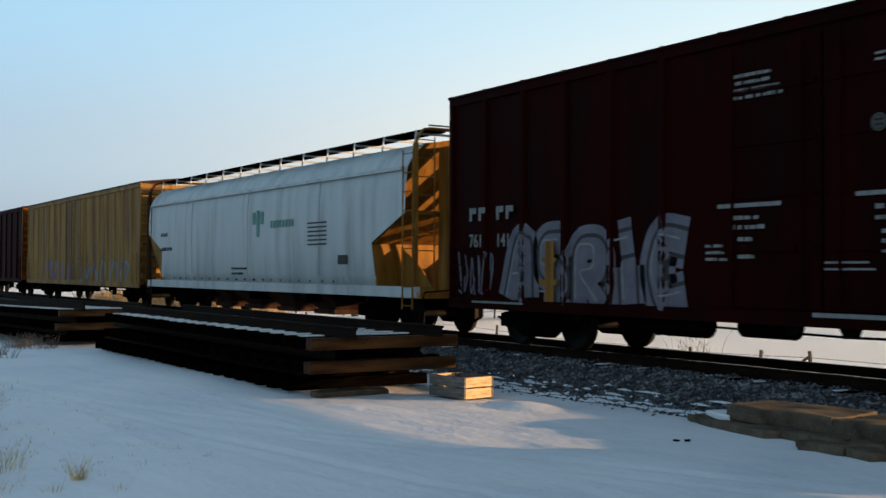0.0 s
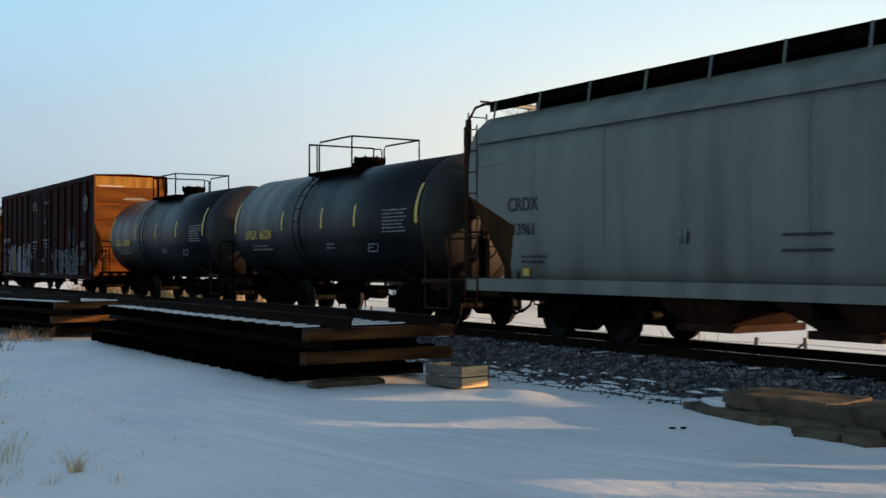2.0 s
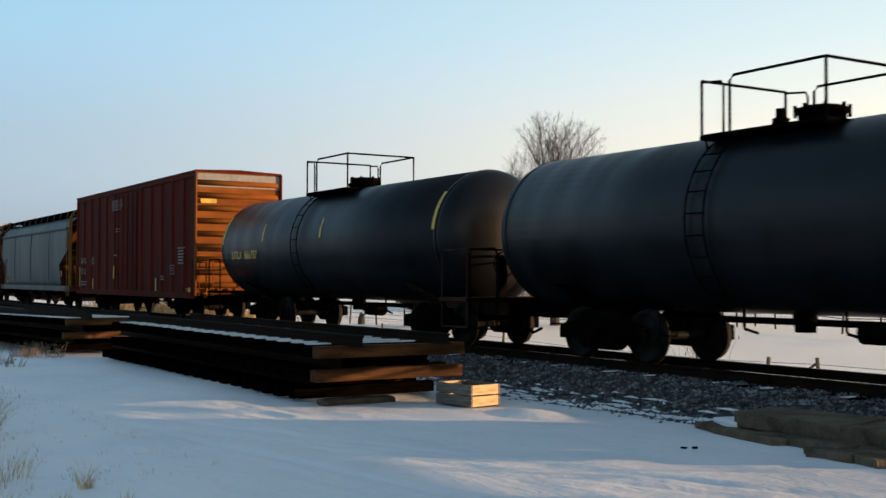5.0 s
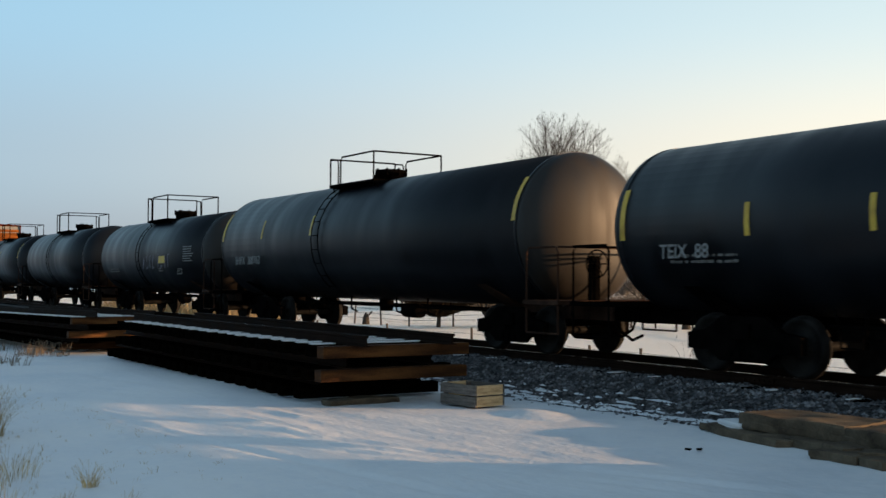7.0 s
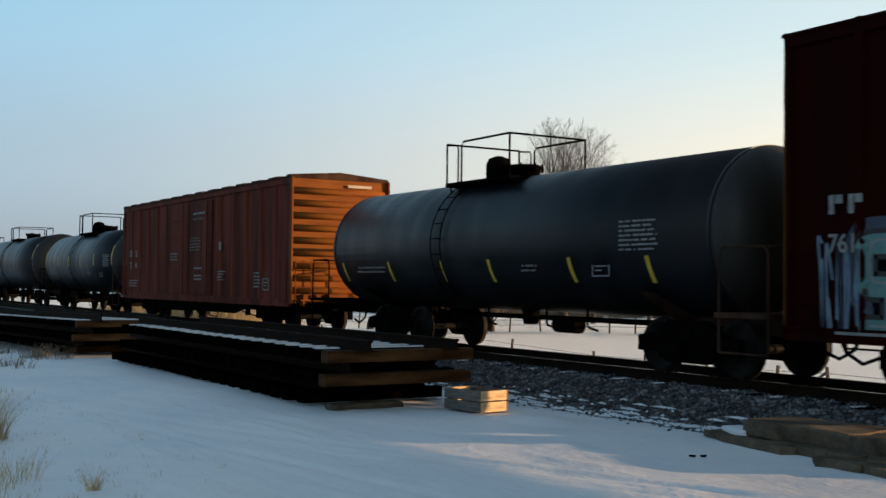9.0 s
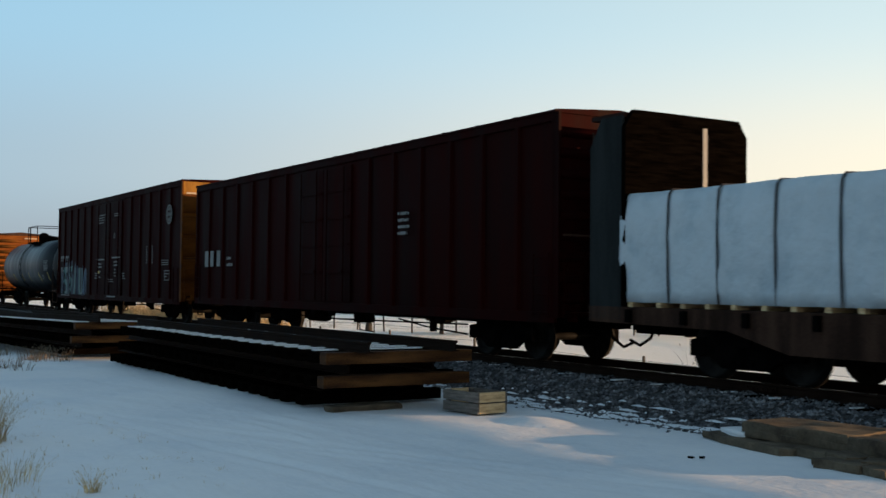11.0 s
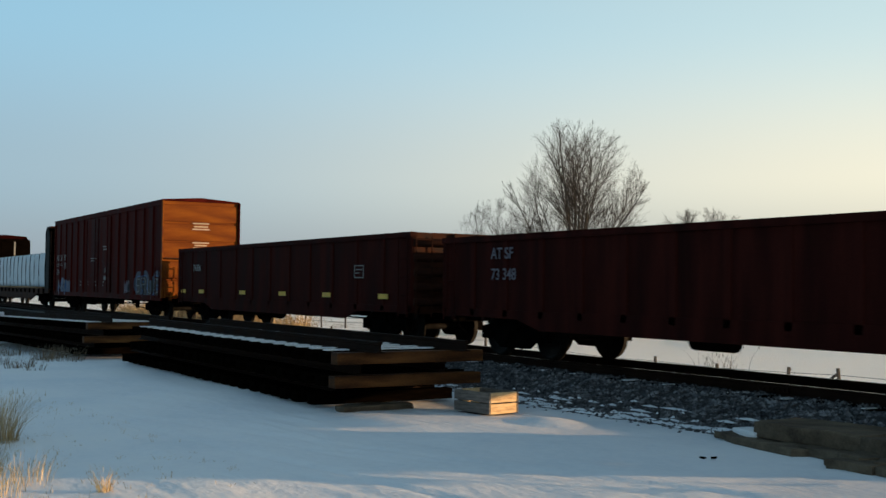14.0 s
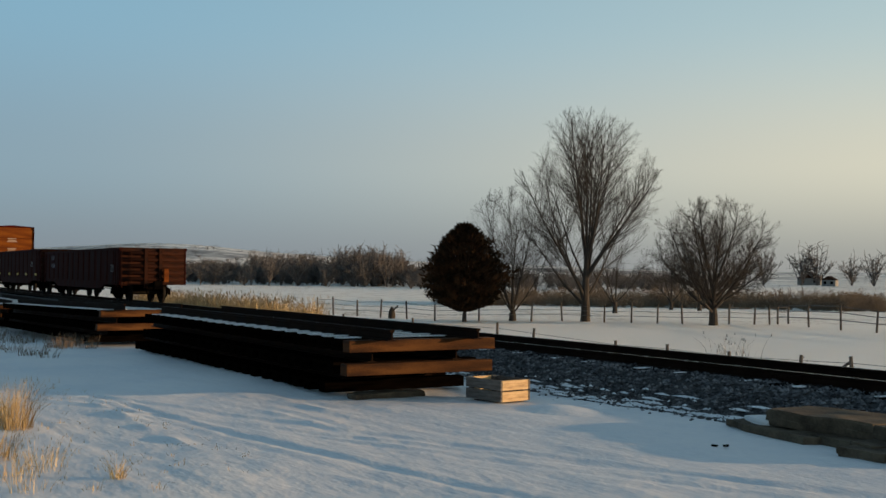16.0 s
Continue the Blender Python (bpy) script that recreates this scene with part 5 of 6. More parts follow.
def ring_logo(parent, y, x, z, r):
    """A pale disc with a darker ring, cross and four small marks."""
    def disc(bm, cx, cz, ra, rb, yy):
        n = 32
        v = [[bm.verts.new((cx + q * math.cos(math.tau * i / n), yy, cz + q * math.sin(math.tau * i / n))) for i in range(n)] for q in (ra, rb)]
        for i in range(n):
            bm.faces.new((v[0][i], v[0][(i + 1) % n], v[1][(i + 1) % n], v[1][i]))
    bm = bmesh.new()
    disc(bm, x, z, r, 0.002, y)
    mark = part("emblem", bm, "greydark", parent, "round pale emblem")
    bm = bmesh.new()
    disc(bm, x, z, r * 0.78, r * 0.72, y - 0.003)
    for dx in (-1, 1):
        for dz in (-1, 1):
            disc(bm, x + dx * r * 0.27, z + dz * r * 0.27, r * 0.17, 0.002, y - 0.003)
    part("emblem_mark", bm, "maroon", mark)


H = 1.53
SHEET = -(H - 0.06) - 0.006
FACE = -H - 0.012
# dark red high boxcars
for car, num, seed in ((bn_box, ("761", "141"), 1), (bn_box_b, ("761", "252"), 2)):
    letters_as_bars(car, 0.8, 2.45, 0.26, 4, FACE)
    words(num[0], 0.36, 0.78, FACE, 1.93, "lettering", car, stretch=0.9)
    words(num[1], 0.36, 1.72, FACE, 1.93, "lettering", car, stretch=0.9)
    bars("stencil", print_block(7.83, 3.99, 1.0, 0.43, 4, seed) + print_block(10.3, 4.2, 0.9, 0.16, 2, seed + 5), FACE, "lettering", car)
    bars("stencil", tee_print(7.55, 2.4, seed + 9) + print_block(7.3, 1.62, 0.45, 0.3, 3, seed + 3) + tee_print(10.0, 2.46, seed + 4) + [(9.5, 10.2, 1.57, 1.6), (9.5, 10.3, 1.48, 1.51)] + print_block(11.6, 1.6, 0.45, 0.3, 3, seed + 2), FACE, "lettering", car)
    bars("stencil", print_block(14.9, 2.2, 0.14, 0.7, 7, seed + 6) + print_block(15.6, 2.2, 0.14, 0.7, 7, seed + 7) + print_block(16.8, 2.1, 0.9, 0.24, 3, seed + 8), FACE, "lettering", car)
    bars("stencil", [(0.9, 2.6, 0.82, 0.86), (9.3, 10.6, 0.84, 0.9)], FACE, "lettering", car)
    frame_mark(car, FACE, 17.15, 1.55, 0.6, 0.36)
    ring_logo(car, FACE, 17.6, 3.92, 0.36)
    ring_logo(car, FACE - 0.008, 10.36, 3.4, 0.12)
S1 = skin(18.9, H, 15, (0.4, 0.6))
graffiti(bn_box, S1, 2.0, 7.0, 0.72, 2.2, (0, 1, 2, 3, 4), "silver", "blackmark", "lettering", "silver bubble graffiti with black outlines", 0.38, "silver", 0.14, -0.36)
bars("graffiti", [(3.3, 3.55, 0.9, 2.0), (3.12, 3.66, 1.2, 1.3), (3.2, 3.62, 1.62, 1.7)], FACE + 0.0, "endtan", bn_box, "ochre bar in the graffiti")
scribble(bn_box, S1, 0.25, 1.6, 0.95, 1.85, "silver", 8, 6, 0.04)
graffiti(bn_box, S1, 12.0, 16.5, 0.66, 2.1, (4, 5, 1, 2, 0), "blackmark", "bluespray", "blackmark", "black bubble graffiti with pale blue outline", 0.3, None, 0.1)
scribble(bn_box, S1, 16.3, 17.1, 1.3, 1.8, "bluespray", 9, 4, 0.035)
scribble(bn_box, S1, 18.0, 18.7, 0.9, 1.5, "silver", 12, 4, 0.035)
graffiti(bn_box_b, S1, 1.1, 5.0, 0.7, 2.3, (1, 6, 0, 5), "tealspray", "blackmark", "lettering", "teal and pale blue bubble graffiti", 0.27, "hazespray", 0.14)
scribble(bn_box_b, S1, 0.5, 1.3, 0.7, 2.2, "bluespray", 20, 5, 0.04)
scribble(bn_box_b, S1, 4.6, 5.6, 0.8, 2.2, "bluespray", 21, 5, 0.045)
bars("placard", [(7.75, 8.05, 1.75, 1.95)], FACE, "yellow", bn_box_b)
# yellow boxcar
S2 = skin(19.1, H, 17, (0.42, 0.58))
scribble(yellow_box, S2, 3.5, 9.5, 0.95, 1.8, "purplespray", 30, 9, 0.14, "faded purple graffiti")
scribble(yellow_box, S2, 10.5, 17.8, 0.95, 1.8, "bluespray", 31, 10, 0.12, "faded blue graffiti")
# white hopper
HW = -1.54 - 0.012
bars("emblem", [(9.9, 10.1, 2.75, 3.1), (10.2, 10.4, 2.4, 3.15), (10.5, 10.7, 2.75, 3.1)], HW, "green", white_hopper, "green leaf-like emblem bars")
bars("stencil", [(11.2 + 0.2 * k, 11.32 + 0.2 * k, 2.62, 2.82) for k in range(8)], HW, "green", white_hopper)
bars("stencil", [(13.6, 14.7, 2.1 + 0.11 * k, 2.14 + 0.11 * k) for k in range(6)] + [(15.35, 15.85, 1.6, 1.83)], HW, "blackmark", white_hopper)
bars("stencil", print_block(1.6, 2.6, 0.9, 0.28, 1, 3) + print_block(1.6, 2.1, 1.6, 0.28, 1, 4) + print_block(8.3, 1.32, 1.3, 0.3, 2, 5) + print_block(3.0, 1.15, 13, 0.14, 1, 6)[::5], HW + 0.01, "blackmark", white_hopper)
# grey hoppers
words("CRDX", 0.36, 1.55, HW, 2.38, "blackmark", grey_hopper, stretch=0.95)
words("13961", 0.31, 1.68, HW, 1.93, "blackmark", grey_hopper, stretch=0.95)
words("CRDX", 0.34, 1.25, HW, 2.3, "blackmark", grey_hopper_b, stretch=0.9)
words("11054", 0.3, 1.27, HW, 1.85, "blackmark", grey_hopper_b, stretch=0.95)
for car in (grey_hopper, grey_hopper_b):
    bars("stencil", [(8.13, 8.98, 1.78, 1.82), (8.13, 8.98, 1.56, 1.6)] + print_block(2.0, 1.4, 0.9, 0.2, 2, 9), HW, "blackmark", car)
    bars("stencil", [(0.7, 1.25, 3.3, 3.34)], HW + 0.01, "lettering", car)
    frame_mark(car, HW, 14.7, 1.53, 0.5, 0.26)
    bars("placard", [(2.0, 2.2, 1.16, 1.3)], HW + 0.03, "yellow", car)
    scribble(car, lambda x: HW + 0.004, 6.05, 6.35, 1.68, 1.92, "lettering", 3, 2, 0.04)
graffiti(grey_hopper, lambda x: HW + 0.004, 9.9, 13.7, 1.25, 2.5, (2, 5, 0, 4), "grey", "blackmark", "grey", "thin black outlined bubble graffiti", 0.34, None, 0.07)
scribble(grey_hopper, lambda x: HW + 0.004, 13.7, 14.7, 2.25, 2.5, "blackmark", 44, 6, 0.04, "small black scrawl")
# bright red boxcar
words("IA TR", 0.34, 0.92, FACE, 2.1, "lettering", ia_box)
words("77 12", 0.34, 0.92, FACE, 1.63, "lettering", ia_box)
frame_mark(ia_box, FACE, 2.74, 2.06, 0.35, 0.28)
frame_mark(ia_box, FACE, 13.3, 1.59, 0.43, 0.32)
bars("stencil", print_block(5.86, 4.18, 1.6, 0.45, 5, 61) + print_block(14.1, 1.95, 0.75, 0.62, 6, 62) + print_block(0.95, 1.15, 1.1, 0.25, 2, 63) + print_block(6.4, 3.3, 0.7, 0.2, 2, 64) + print_block(6.2, 2.35, 0.5, 0.1, 1, 65) + print_block(12.2, 1.4, 0.5, 0.2, 2, 66), FACE, "lettering", ia_box)
bars("placard", [(0.66, 0.76, 1.06, 1.95), (6.08, 6.2, 1.45, 1.95), (2.9, 3.0, 1.0, 1.45), (11.6, 11.7, 1.0, 1.45), (15.0, 15.4, 1.0, 1.14)], FACE, "yellow", ia_box)
bm = bmesh.new()
box(bm, 15.742, 15.75, -1.5, 1.5, 4.5, 4.95)
part("end_band", bm, "lettering", ia_box, "white-painted band at the top of the end")
bm = bmesh.new()
box(bm, 15.8, 15.806, -1.35, -0.8, 3.95, 4.1)
part("placard", bm, "yellow", ia_box)
# faded red boxcar
for body, x, z in (("CR", 1.0, 2.41), ("LE", 1.8, 2.41), ("72", 1.05, 1.94), ("44", 1.77, 1.94), ("1", 2.45, 1.94)):
    words(body, 0.35, x, FACE, z, "lettering", cr_box, stretch=0.85)
bars("stencil", print_block(8.65, 3.54, 1.4, 0.33, 2, 71) + print_block(8.2, 2.5, 1.5, 0.5, 5, 72)[::2] + print_block(8.8, 1.5, 1.0, 0.5, 4, 73) + print_block(11.1, 1.5, 0.7, 0.35, 4, 74) + print_block(14.2, 1.3, 0.5, 0.5, 5, 75) + print_block(1.0, 1.25, 1.5, 0.3, 3, 76) + print_block(6.2, 2.2, 0.8, 0.3, 3, 77), FACE, "lettering", cr_box)
bars("placard", [(11.18, 11.4, 2.46, 2.73)], FACE, "grey", cr_box)
frame_mark(cr_box, FACE, 14.9, 1.22, 0.45, 0.34)
# oxide red boxcar
S3 = skin(18.95, H, 15, (0.37, 0.6))
words("HS", 0.4, 0.75, FACE, 2.56, "lettering", hs_box)
words("28", 0.4, 1.55, FACE, 2.56, "lettering", hs_box)
words("97", 0.4, 2.4, FACE, 2.56, "lettering", hs_box)
bars("stencil", print_block(0.8, 2.26, 0.5, 0.2, 2, 81) + print_block(1.6, 2.3, 0.5, 0.16, 2, 89) + print_block(0.8, 1.85, 0.6, 0.3, 3, 90) + print_block(10.2, 2.9, 0.9, 0.25, 2, 82) + print_block(8.0, 2.43, 1.1, 0.2, 2, 83) + [(10.4, 10.75, 1.57, 1.8)] + print_block(6.0, 1.3, 6, 0.3, 2, 84)[::11], FACE, "lettering", hs_box)
frame_mark(hs_box, FACE, 2.5, 2.12, 0.3, 0.32)
ring_logo(hs_box, FACE, 10.6, 2.0, 0.12)
scribble(hs_box, S3, 13.62, 14.35, 1.08, 1.46, "silver", 85, 9, 0.2, "pale torn paper patch")
graffiti(hs_box, S3, 0.7, 3.6, 0.72, 1.65, (0, 4, 2, 5), "deepblue", "bluespray", "lettering", "small blue and white graffiti", 0.2)
scribble(hs_box, S3, 0.65, 3.6, 0.78, 1.62, "lettering", 101, 7, 0.045, "white outline strokes")
scribble(hs_box, S3, 0.7, 3.5, 0.75, 1.5, "deepblue", 102, 8, 0.07, "dark blue shading strokes")
graffiti(hs_box, S3, 15.4, 18.7, 0.85, 1.75, (1, 2, 5, 4), "blackmark", "deepblue", "lettering", "black bubble graffiti in a blue-grey spray haze", 0.3, "hazespray", 0.1, -0.4)
bars("stencil", print_block(3.0, 2.0, 0.5, 0.4, 2, 87) + [(1.0, 1.3, 2.0, 2.5), (1.5, 1.8, 2.0, 2.5), (2.1, 2.4, 2.0, 2.5)] + print_block(14.0, 2.6, 0.6, 0.6, 4, 88), FACE, "lettering", hi_box)
# print on the sunlit ends
def end_print(car, x, rows):
    bm = bmesh.new()
    for y0, y1, z0, z1 in rows:
        box(bm, x, x + 0.01, y0, y1, z0, z1)
    part("stencil", bm, "endprint", car)


for q, z in ((0.0, 3.72), (0.05, 3.6), (-0.02, 3.5), (0.0, 2.98), (0.08, 2.88), (0.02, 2.78)):
    end_print(hs_box, 19.02, [(-0.35 + q, 0.3 - q, z, z + 0.05)])
end_print(hs_box, 18.952, [(0.75, 0.98, 4.22, 4.35), (1.05, 1.36, 4.22, 4.35)])
end_print(cr_box, 16.88, [(0.2, 0.95, 4.16, 4.24)])
end_print(bn_box, 18.914, [(-1.35, -0.3, 4.56, 4.62)])
end_print(bn_box_b, 18.914, [(-1.35, -0.3, 4.58, 4.64)])

# gondolas
words("74306", 0.32, 1.65, -1.5 - 0.012, 1.88, "lettering", gon_a)
frame_mark(gon_a, -1.51, 14.28, 1.62, 0.52, 0.32)
bars("reflective_strip", [(x, x + 0.5, 1.12, 1.24) for x in (0.35, 2.3, 6.2, 9.4, 12.4, 15.6)], -1.512, "yellow", gon_a)
words("AT SF", 0.32, 1.92, -1.51, 2.0, "silver", gon_b)
words("73 348", 0.32, 1.93, -1.51, 1.58, "silver", gon_b)
frame_mark(gon_b, -1.51, 15.41, 1.4, 0.4, 0.3)
bm = bmesh.new()
box(bm, ML + 0.18, ML + 0.3, 0.42, 0.62, 0.95, 1.55)
part("marker_lamp", bm, "endred", gon_b, "orange end-of-train device")
bm = bmesh.new()
tube(bm, [(ML + 0.3, 0.3, 0.95), (ML + 0.5, 0.3, 0.6), (ML + 0.45, 0.3, 0.3), (ML + 0.3, 0.3, 0.25)], 0.03, 6)
part("air_hose", bm, "dark", gon_b)
# tank cars
for car, R, body, x, z, size, mat in ((tank_a, 1.49, "UTLX  60008", 2.23, 2.05, 0.34, "yellow"), (tank_b, 1.49, "UTLX  66224", 2.29, 2.08, 0.34, "yellow"), (tank_c, 1.49, "UTLX  666757", 2.28, 2.03, 0.34, "yellow"),
                                      (tank_f, 1.55, "SHPX  208763", 2.62, 1.86, 0.34, "lettering"), (tank_g, 1.44, "TEIX  88", 2.43, 1.8, 0.32, "lettering")):
    ob = words(body, size, x, -R - 0.01, z, mat, car, stretch=0.95)
for car, R, zc, x, w in ((tank_a, 1.49, 2.38, 10.5, 1.15), (tank_b, 1.49, 2.38, 10.35, 1.1), (tank_e, 1.44, 2.3, 12.2, 1.1), (tank_g, 1.44, 2.34, 12.9, 1.15), (tank_h, 1.43, 2.33, 12.6, 1.05)):
    bars("stencil", [q for q in print_block(x, zc - 0.28, w, 0.56, 7, int(x * 10))], -R - 0.008, "lettering", car)
    frame_mark(car, -math.sqrt(R * R - 0.36) - 0.03, x - 0.85, zc - 0.72, 0.48, 0.28)
    bars("stencil", print_block(x - 3.0, zc - 0.62, 0.6, 0.18, 2, int(x * 7)) + print_block(2.6, zc - 0.62, 1.6, 0.2, 2, int(x * 3)), -math.sqrt(R * R - 0.3) - 0.02, "wire", car)
bars("placard", [(9.5, 10.2, 1.98, 2.24)], -1.45, "yellow", tank_e, "yellow placard")
scribble(tank_e, lambda x: -1.445, 7.4, 10.9, 1.75, 2.3, "silver", 90, 8, 0.05)
for car, R, zc, w in ((tank_f, 1.55, 2.45, 1.0), (tank_h, 1.43, 2.33, 0.8)):
    bm = bmesh.new()
    L = {tank_f: F1, tank_h: H1}[car] + 0.5
    for k in range(9):
        box(bm, L - 0.02, L + 0.04, -0.45 + 0.1 * k, -0.38 + 0.1 * k, zc + 0.55, zc + 0.65)
    part("stencil", bm, "lettering", car)

# pale print on the ribs of the golden ends
for car in (bn_box, bn_box_b):
    for z in (2.62, 3.33, 4.05):
        bm = bmesh.new()
        for k in range(2):
            box(bm, 18.964, 18.97, -0.35 + 0.1 * k, 0.7 - 0.15 * k, z - 0.02 + 0.05 * k, z + 0.01 + 0.05 * k)
        part("stencil", bm, "lettering", car)

# ---- yard clutter ----
def crate():
    root = tagged(new("wooden_crate"), "open grey wooden crate on the snow beside the track panels", "crate")
    root.matrix_world = pose(-14.45, 9.42, GROUND + 0.0, 0, 0, 6)
    w, d, t = 0.86, 0.58, 0.035
    for z in (0.02, 0.19):
        for y in (-d / 2, d / 2 - t):
            shared("side_board", "crate_long", lambda b: box(b, -w / 2, w / 2, 0, t, 0, 0.15), "crate", root, (0, y, z), bevel=0.004)
        # end boards yellower and brighter than the sides: sunlight put into their colour
        for x in (-w / 2 + 0.002, w / 2 - t - 0.002):
            shared("end_board", "crate_short", lambda b: box(b, 0, t, -d / 2 + t, d / 2 - t, 0, 0.15), "board", root, (x, 0, z), bevel=0.004)
    for x in (-w / 2 + t, w / 2 - 2 * t - 0.03):
        for y in (-d / 2 + t, d / 2 - 2 * t - 0.03):
            shared("corner_post", "crate_post", lambda b: box(b, 0, 0.06, 0, 0.06, 0, 0.32), "crate", root, (x, y, 0.02))
    bm = bmesh.new()
    box(bm, -w / 2 + t, w / 2 - t, -d / 2 + t, d / 2 - t, 0.02, 0.05)
    part("bottom", bm, "crate", root)
    return root


crate()


def slab(name, label, x, y, z, size, turn, seed, mat="rock", tilt=0, taper=0.0):
    """A rough flat stone: a cut block with knocked corners and an uneven skin."""
    r = random.Random(seed)
    bm = bmesh.new()
    bmesh.ops.create_cube(bm, size=1.0)
    bmesh.ops.subdivide_edges(bm, edges=bm.edges[:], cuts=11, use_grid_fill=True)
    for v in bm.verts:
        p = v.co
        k = 1 - 0.12 * max(0, (abs(p.x) + abs(p.y) - 0.78)) - 0.09 * max(0, abs(p.x) + abs(p.z) - 0.85) - 0.07 * max(0, abs(p.y) + abs(p.z) - 0.85)
        k *= 1 - taper * max(0, -p.x + 0.1)
        q = Vector((p.x * size[0] * k, p.y * size[1] * k, p.z * size[2] * (1 - taper * 0.6 * max(0, -p.x)) * (1 - 0.1 * max(0, abs(p.x) + abs(p.y) - 0.8))))
        v.co = q + 0.05 * noise.noise_vector(q * 2.6 + Vector((seed, 0, 0))) * Vector((1, 1, 0.45)) + 0.016 * noise.cell_vector(q * 7 + Vector((0, seed, 0))) * Vector((1, 1, 0.4))
    ob = tagged(part(name, bm, mat), label, "stone", group="stone slabs by the track")
    ob.matrix_world = pose(x, y, z, 0, tilt, turn)
    return ob


slab("stone_slab", "long flat sandstone slab lying on smaller stones", -9.3, 10.95, -0.31, (1.75, 0.95, 0.2), 4, 3, taper=0.22)
slab("stone_slab", "flat sandstone slab lying on smaller stones", -7.75, 10.85, -0.3, (1.35, 1.05, 0.2), -6, 4, taper=0.2)
slab("stone_slab", "low grey slab half sunk in snow", -9.95, 10.52, -0.46, (2.05, 0.5, 0.1), -11, 5, taper=0.5)
slab("stone_slab", "flat grey stone under the sandstone slabs", -8.6, 10.45, -0.46, (1.1, 0.45, 0.12), -8, 14)
slab("snow_wedge", "wedge of snow lying on the low slab", -10.25, 10.72, -0.39, (0.7, 0.4, 0.09), -8, 15, "snow", taper=0.6)
slab("stone_block", "broken stone block under the slab", -8.2, 10.25, -0.45, (0.45, 0.35, 0.16), -18, 7)
slab("stone_block", "broken stone block under the slab", -7.7, 10.2, -0.46, (0.4, 0.35, 0.18), 30, 8)
slab("stone_block", "dark stone block at the foot of the slabs", -8.02, 9.98, -0.46, (0.6, 0.34, 0.13), 5, 9)
slab("stone_block", "dark stone block at the foot of the slabs", -7.5, 9.95, -0.46, (0.45, 0.3, 0.12), -25, 10)
slab("flat_stone", "pale flat stone beneath the end of the track panels", -15.7, 8.05, -0.475, (0.55, 1.3, 0.09), 8, 12, taper=0.3)
for k, (x, y) in enumerate(((-9.42, 9.1), (-9.3, 9.17))):
    slab("pebble", "small dark pebble on the snow", x, y, GROUND + 0.01, (0.06, 0.045, 0.03), 30 * k, 30 + k, "dark")

# low snow heap between the crate and the stones, and the drift under the panels
bm = bmesh.new()
n = 26
rows = [[bm.verts.new((u, v, 0.08 * math.exp(-(u / 0.7) ** 2 - (v / 0.45) ** 2) + 0.012 * noise.noise((u * 6, v * 6, 1)) - 0.02)) for u in (-1.4 + 2.8 * i / n for i in range(n + 1))] for v in (-1 + 2 * j / n for j in range(n + 1))]
for a, b in zip(rows, rows[1:]):
    for i in range(n):
        bm.faces.new((a[i], a[i + 1], b[i + 1], b[i])).smooth = True
heap = tagged(part("snow_heap", bm, "snow", at=(-12.9, 9.5, GROUND + 0.01)), "low heap of wind-packed snow", "snow", kind="stuff")


def blades(name, spots, label, mat, seed, width=0.006):
    """Dry stalks: (x, y, radius, height, count) clumps of thin bent blades in one mesh."""
    r = random.Random(seed)
    verts, faces = [], []
    for x, y, rad, tall, count in spots:
        for _ in range(count):
            a, q = r.uniform(0, math.tau), rad * math.sqrt(r.random())
            bx, by = x + q * math.cos(a), y + q * math.sin(a)
            z = land(bx, by) - 0.02
            hgt = tall * r.uniform(0.35, 1.0)
            lean, la = hgt * r.uniform(0.1, 0.8), a + r.uniform(-0.8, 0.8)
            w = width * r.uniform(0.7, 1.5)
            sx, sy = -math.sin(la + 0.8) * w, math.cos(la + 0.8) * w
            k = len(verts)
            for i in range(5):
                f = i / 4
                px, py, pz = bx + lean * f * f * math.cos(la), by + lean * f * f * math.sin(la), z + hgt * (f - 0.22 * f * f * (lean / hgt))
                t = 1 - 0.75 * f
                verts += [(px - sx * t, py - sy * t, pz), (px + sx * t, py + sy * t, pz)]
            for i in range(4):
                faces.append((k + 2 * i, k + 2 * i + 1, k + 2 * i + 3, k + 2 * i + 2))
            if r.random() < 0.3:
                k = len(verts)
                verts += [(px - 3 * w, py, pz - 0.04 * tall), (px + 3 * w, py + w, pz - 0.03 * tall), (px, py - w, pz + 0.08 * tall)]
                faces.append((k, k + 1, k + 2))
    me = bpy.data.meshes.new(name)
    me.from_pydata(verts, [], faces)
    me.materials.append(M[mat])
    return tagged(new(name, me), label, "dry grass", kind="stuff")


r = random.Random(17)
near = [(-14.3, 2.36, 0.2, 0.68, 320), (-14.8, 2.2, 0.25, 0.6, 260), (-12.3, 1.75, 0.3, 0.42, 260), (-10.42, 2.62, 0.07, 0.28, 90), (-11.3, 2.1, 0.25, 0.34, 70), (-10.9, 1.75, 0.28, 0.36, 90), (-11.9, 2.2, 0.25, 0.22, 40), (-10.2, 1.85, 0.22, 0.24, 40), (-10.0, 2.3, 0.1, 0.12, 20), (-9.7, 2.75, 0.1, 0.12, 16)]
near += [(r.uniform(-19, -10), r.uniform(2.0, 4.2), 0.05, r.uniform(0.04, 0.1), 5) for _ in range(150)]
blades("dry_grass", near, "golden dry grass tufts poking through the snow", "straw", 3, 0.0026)
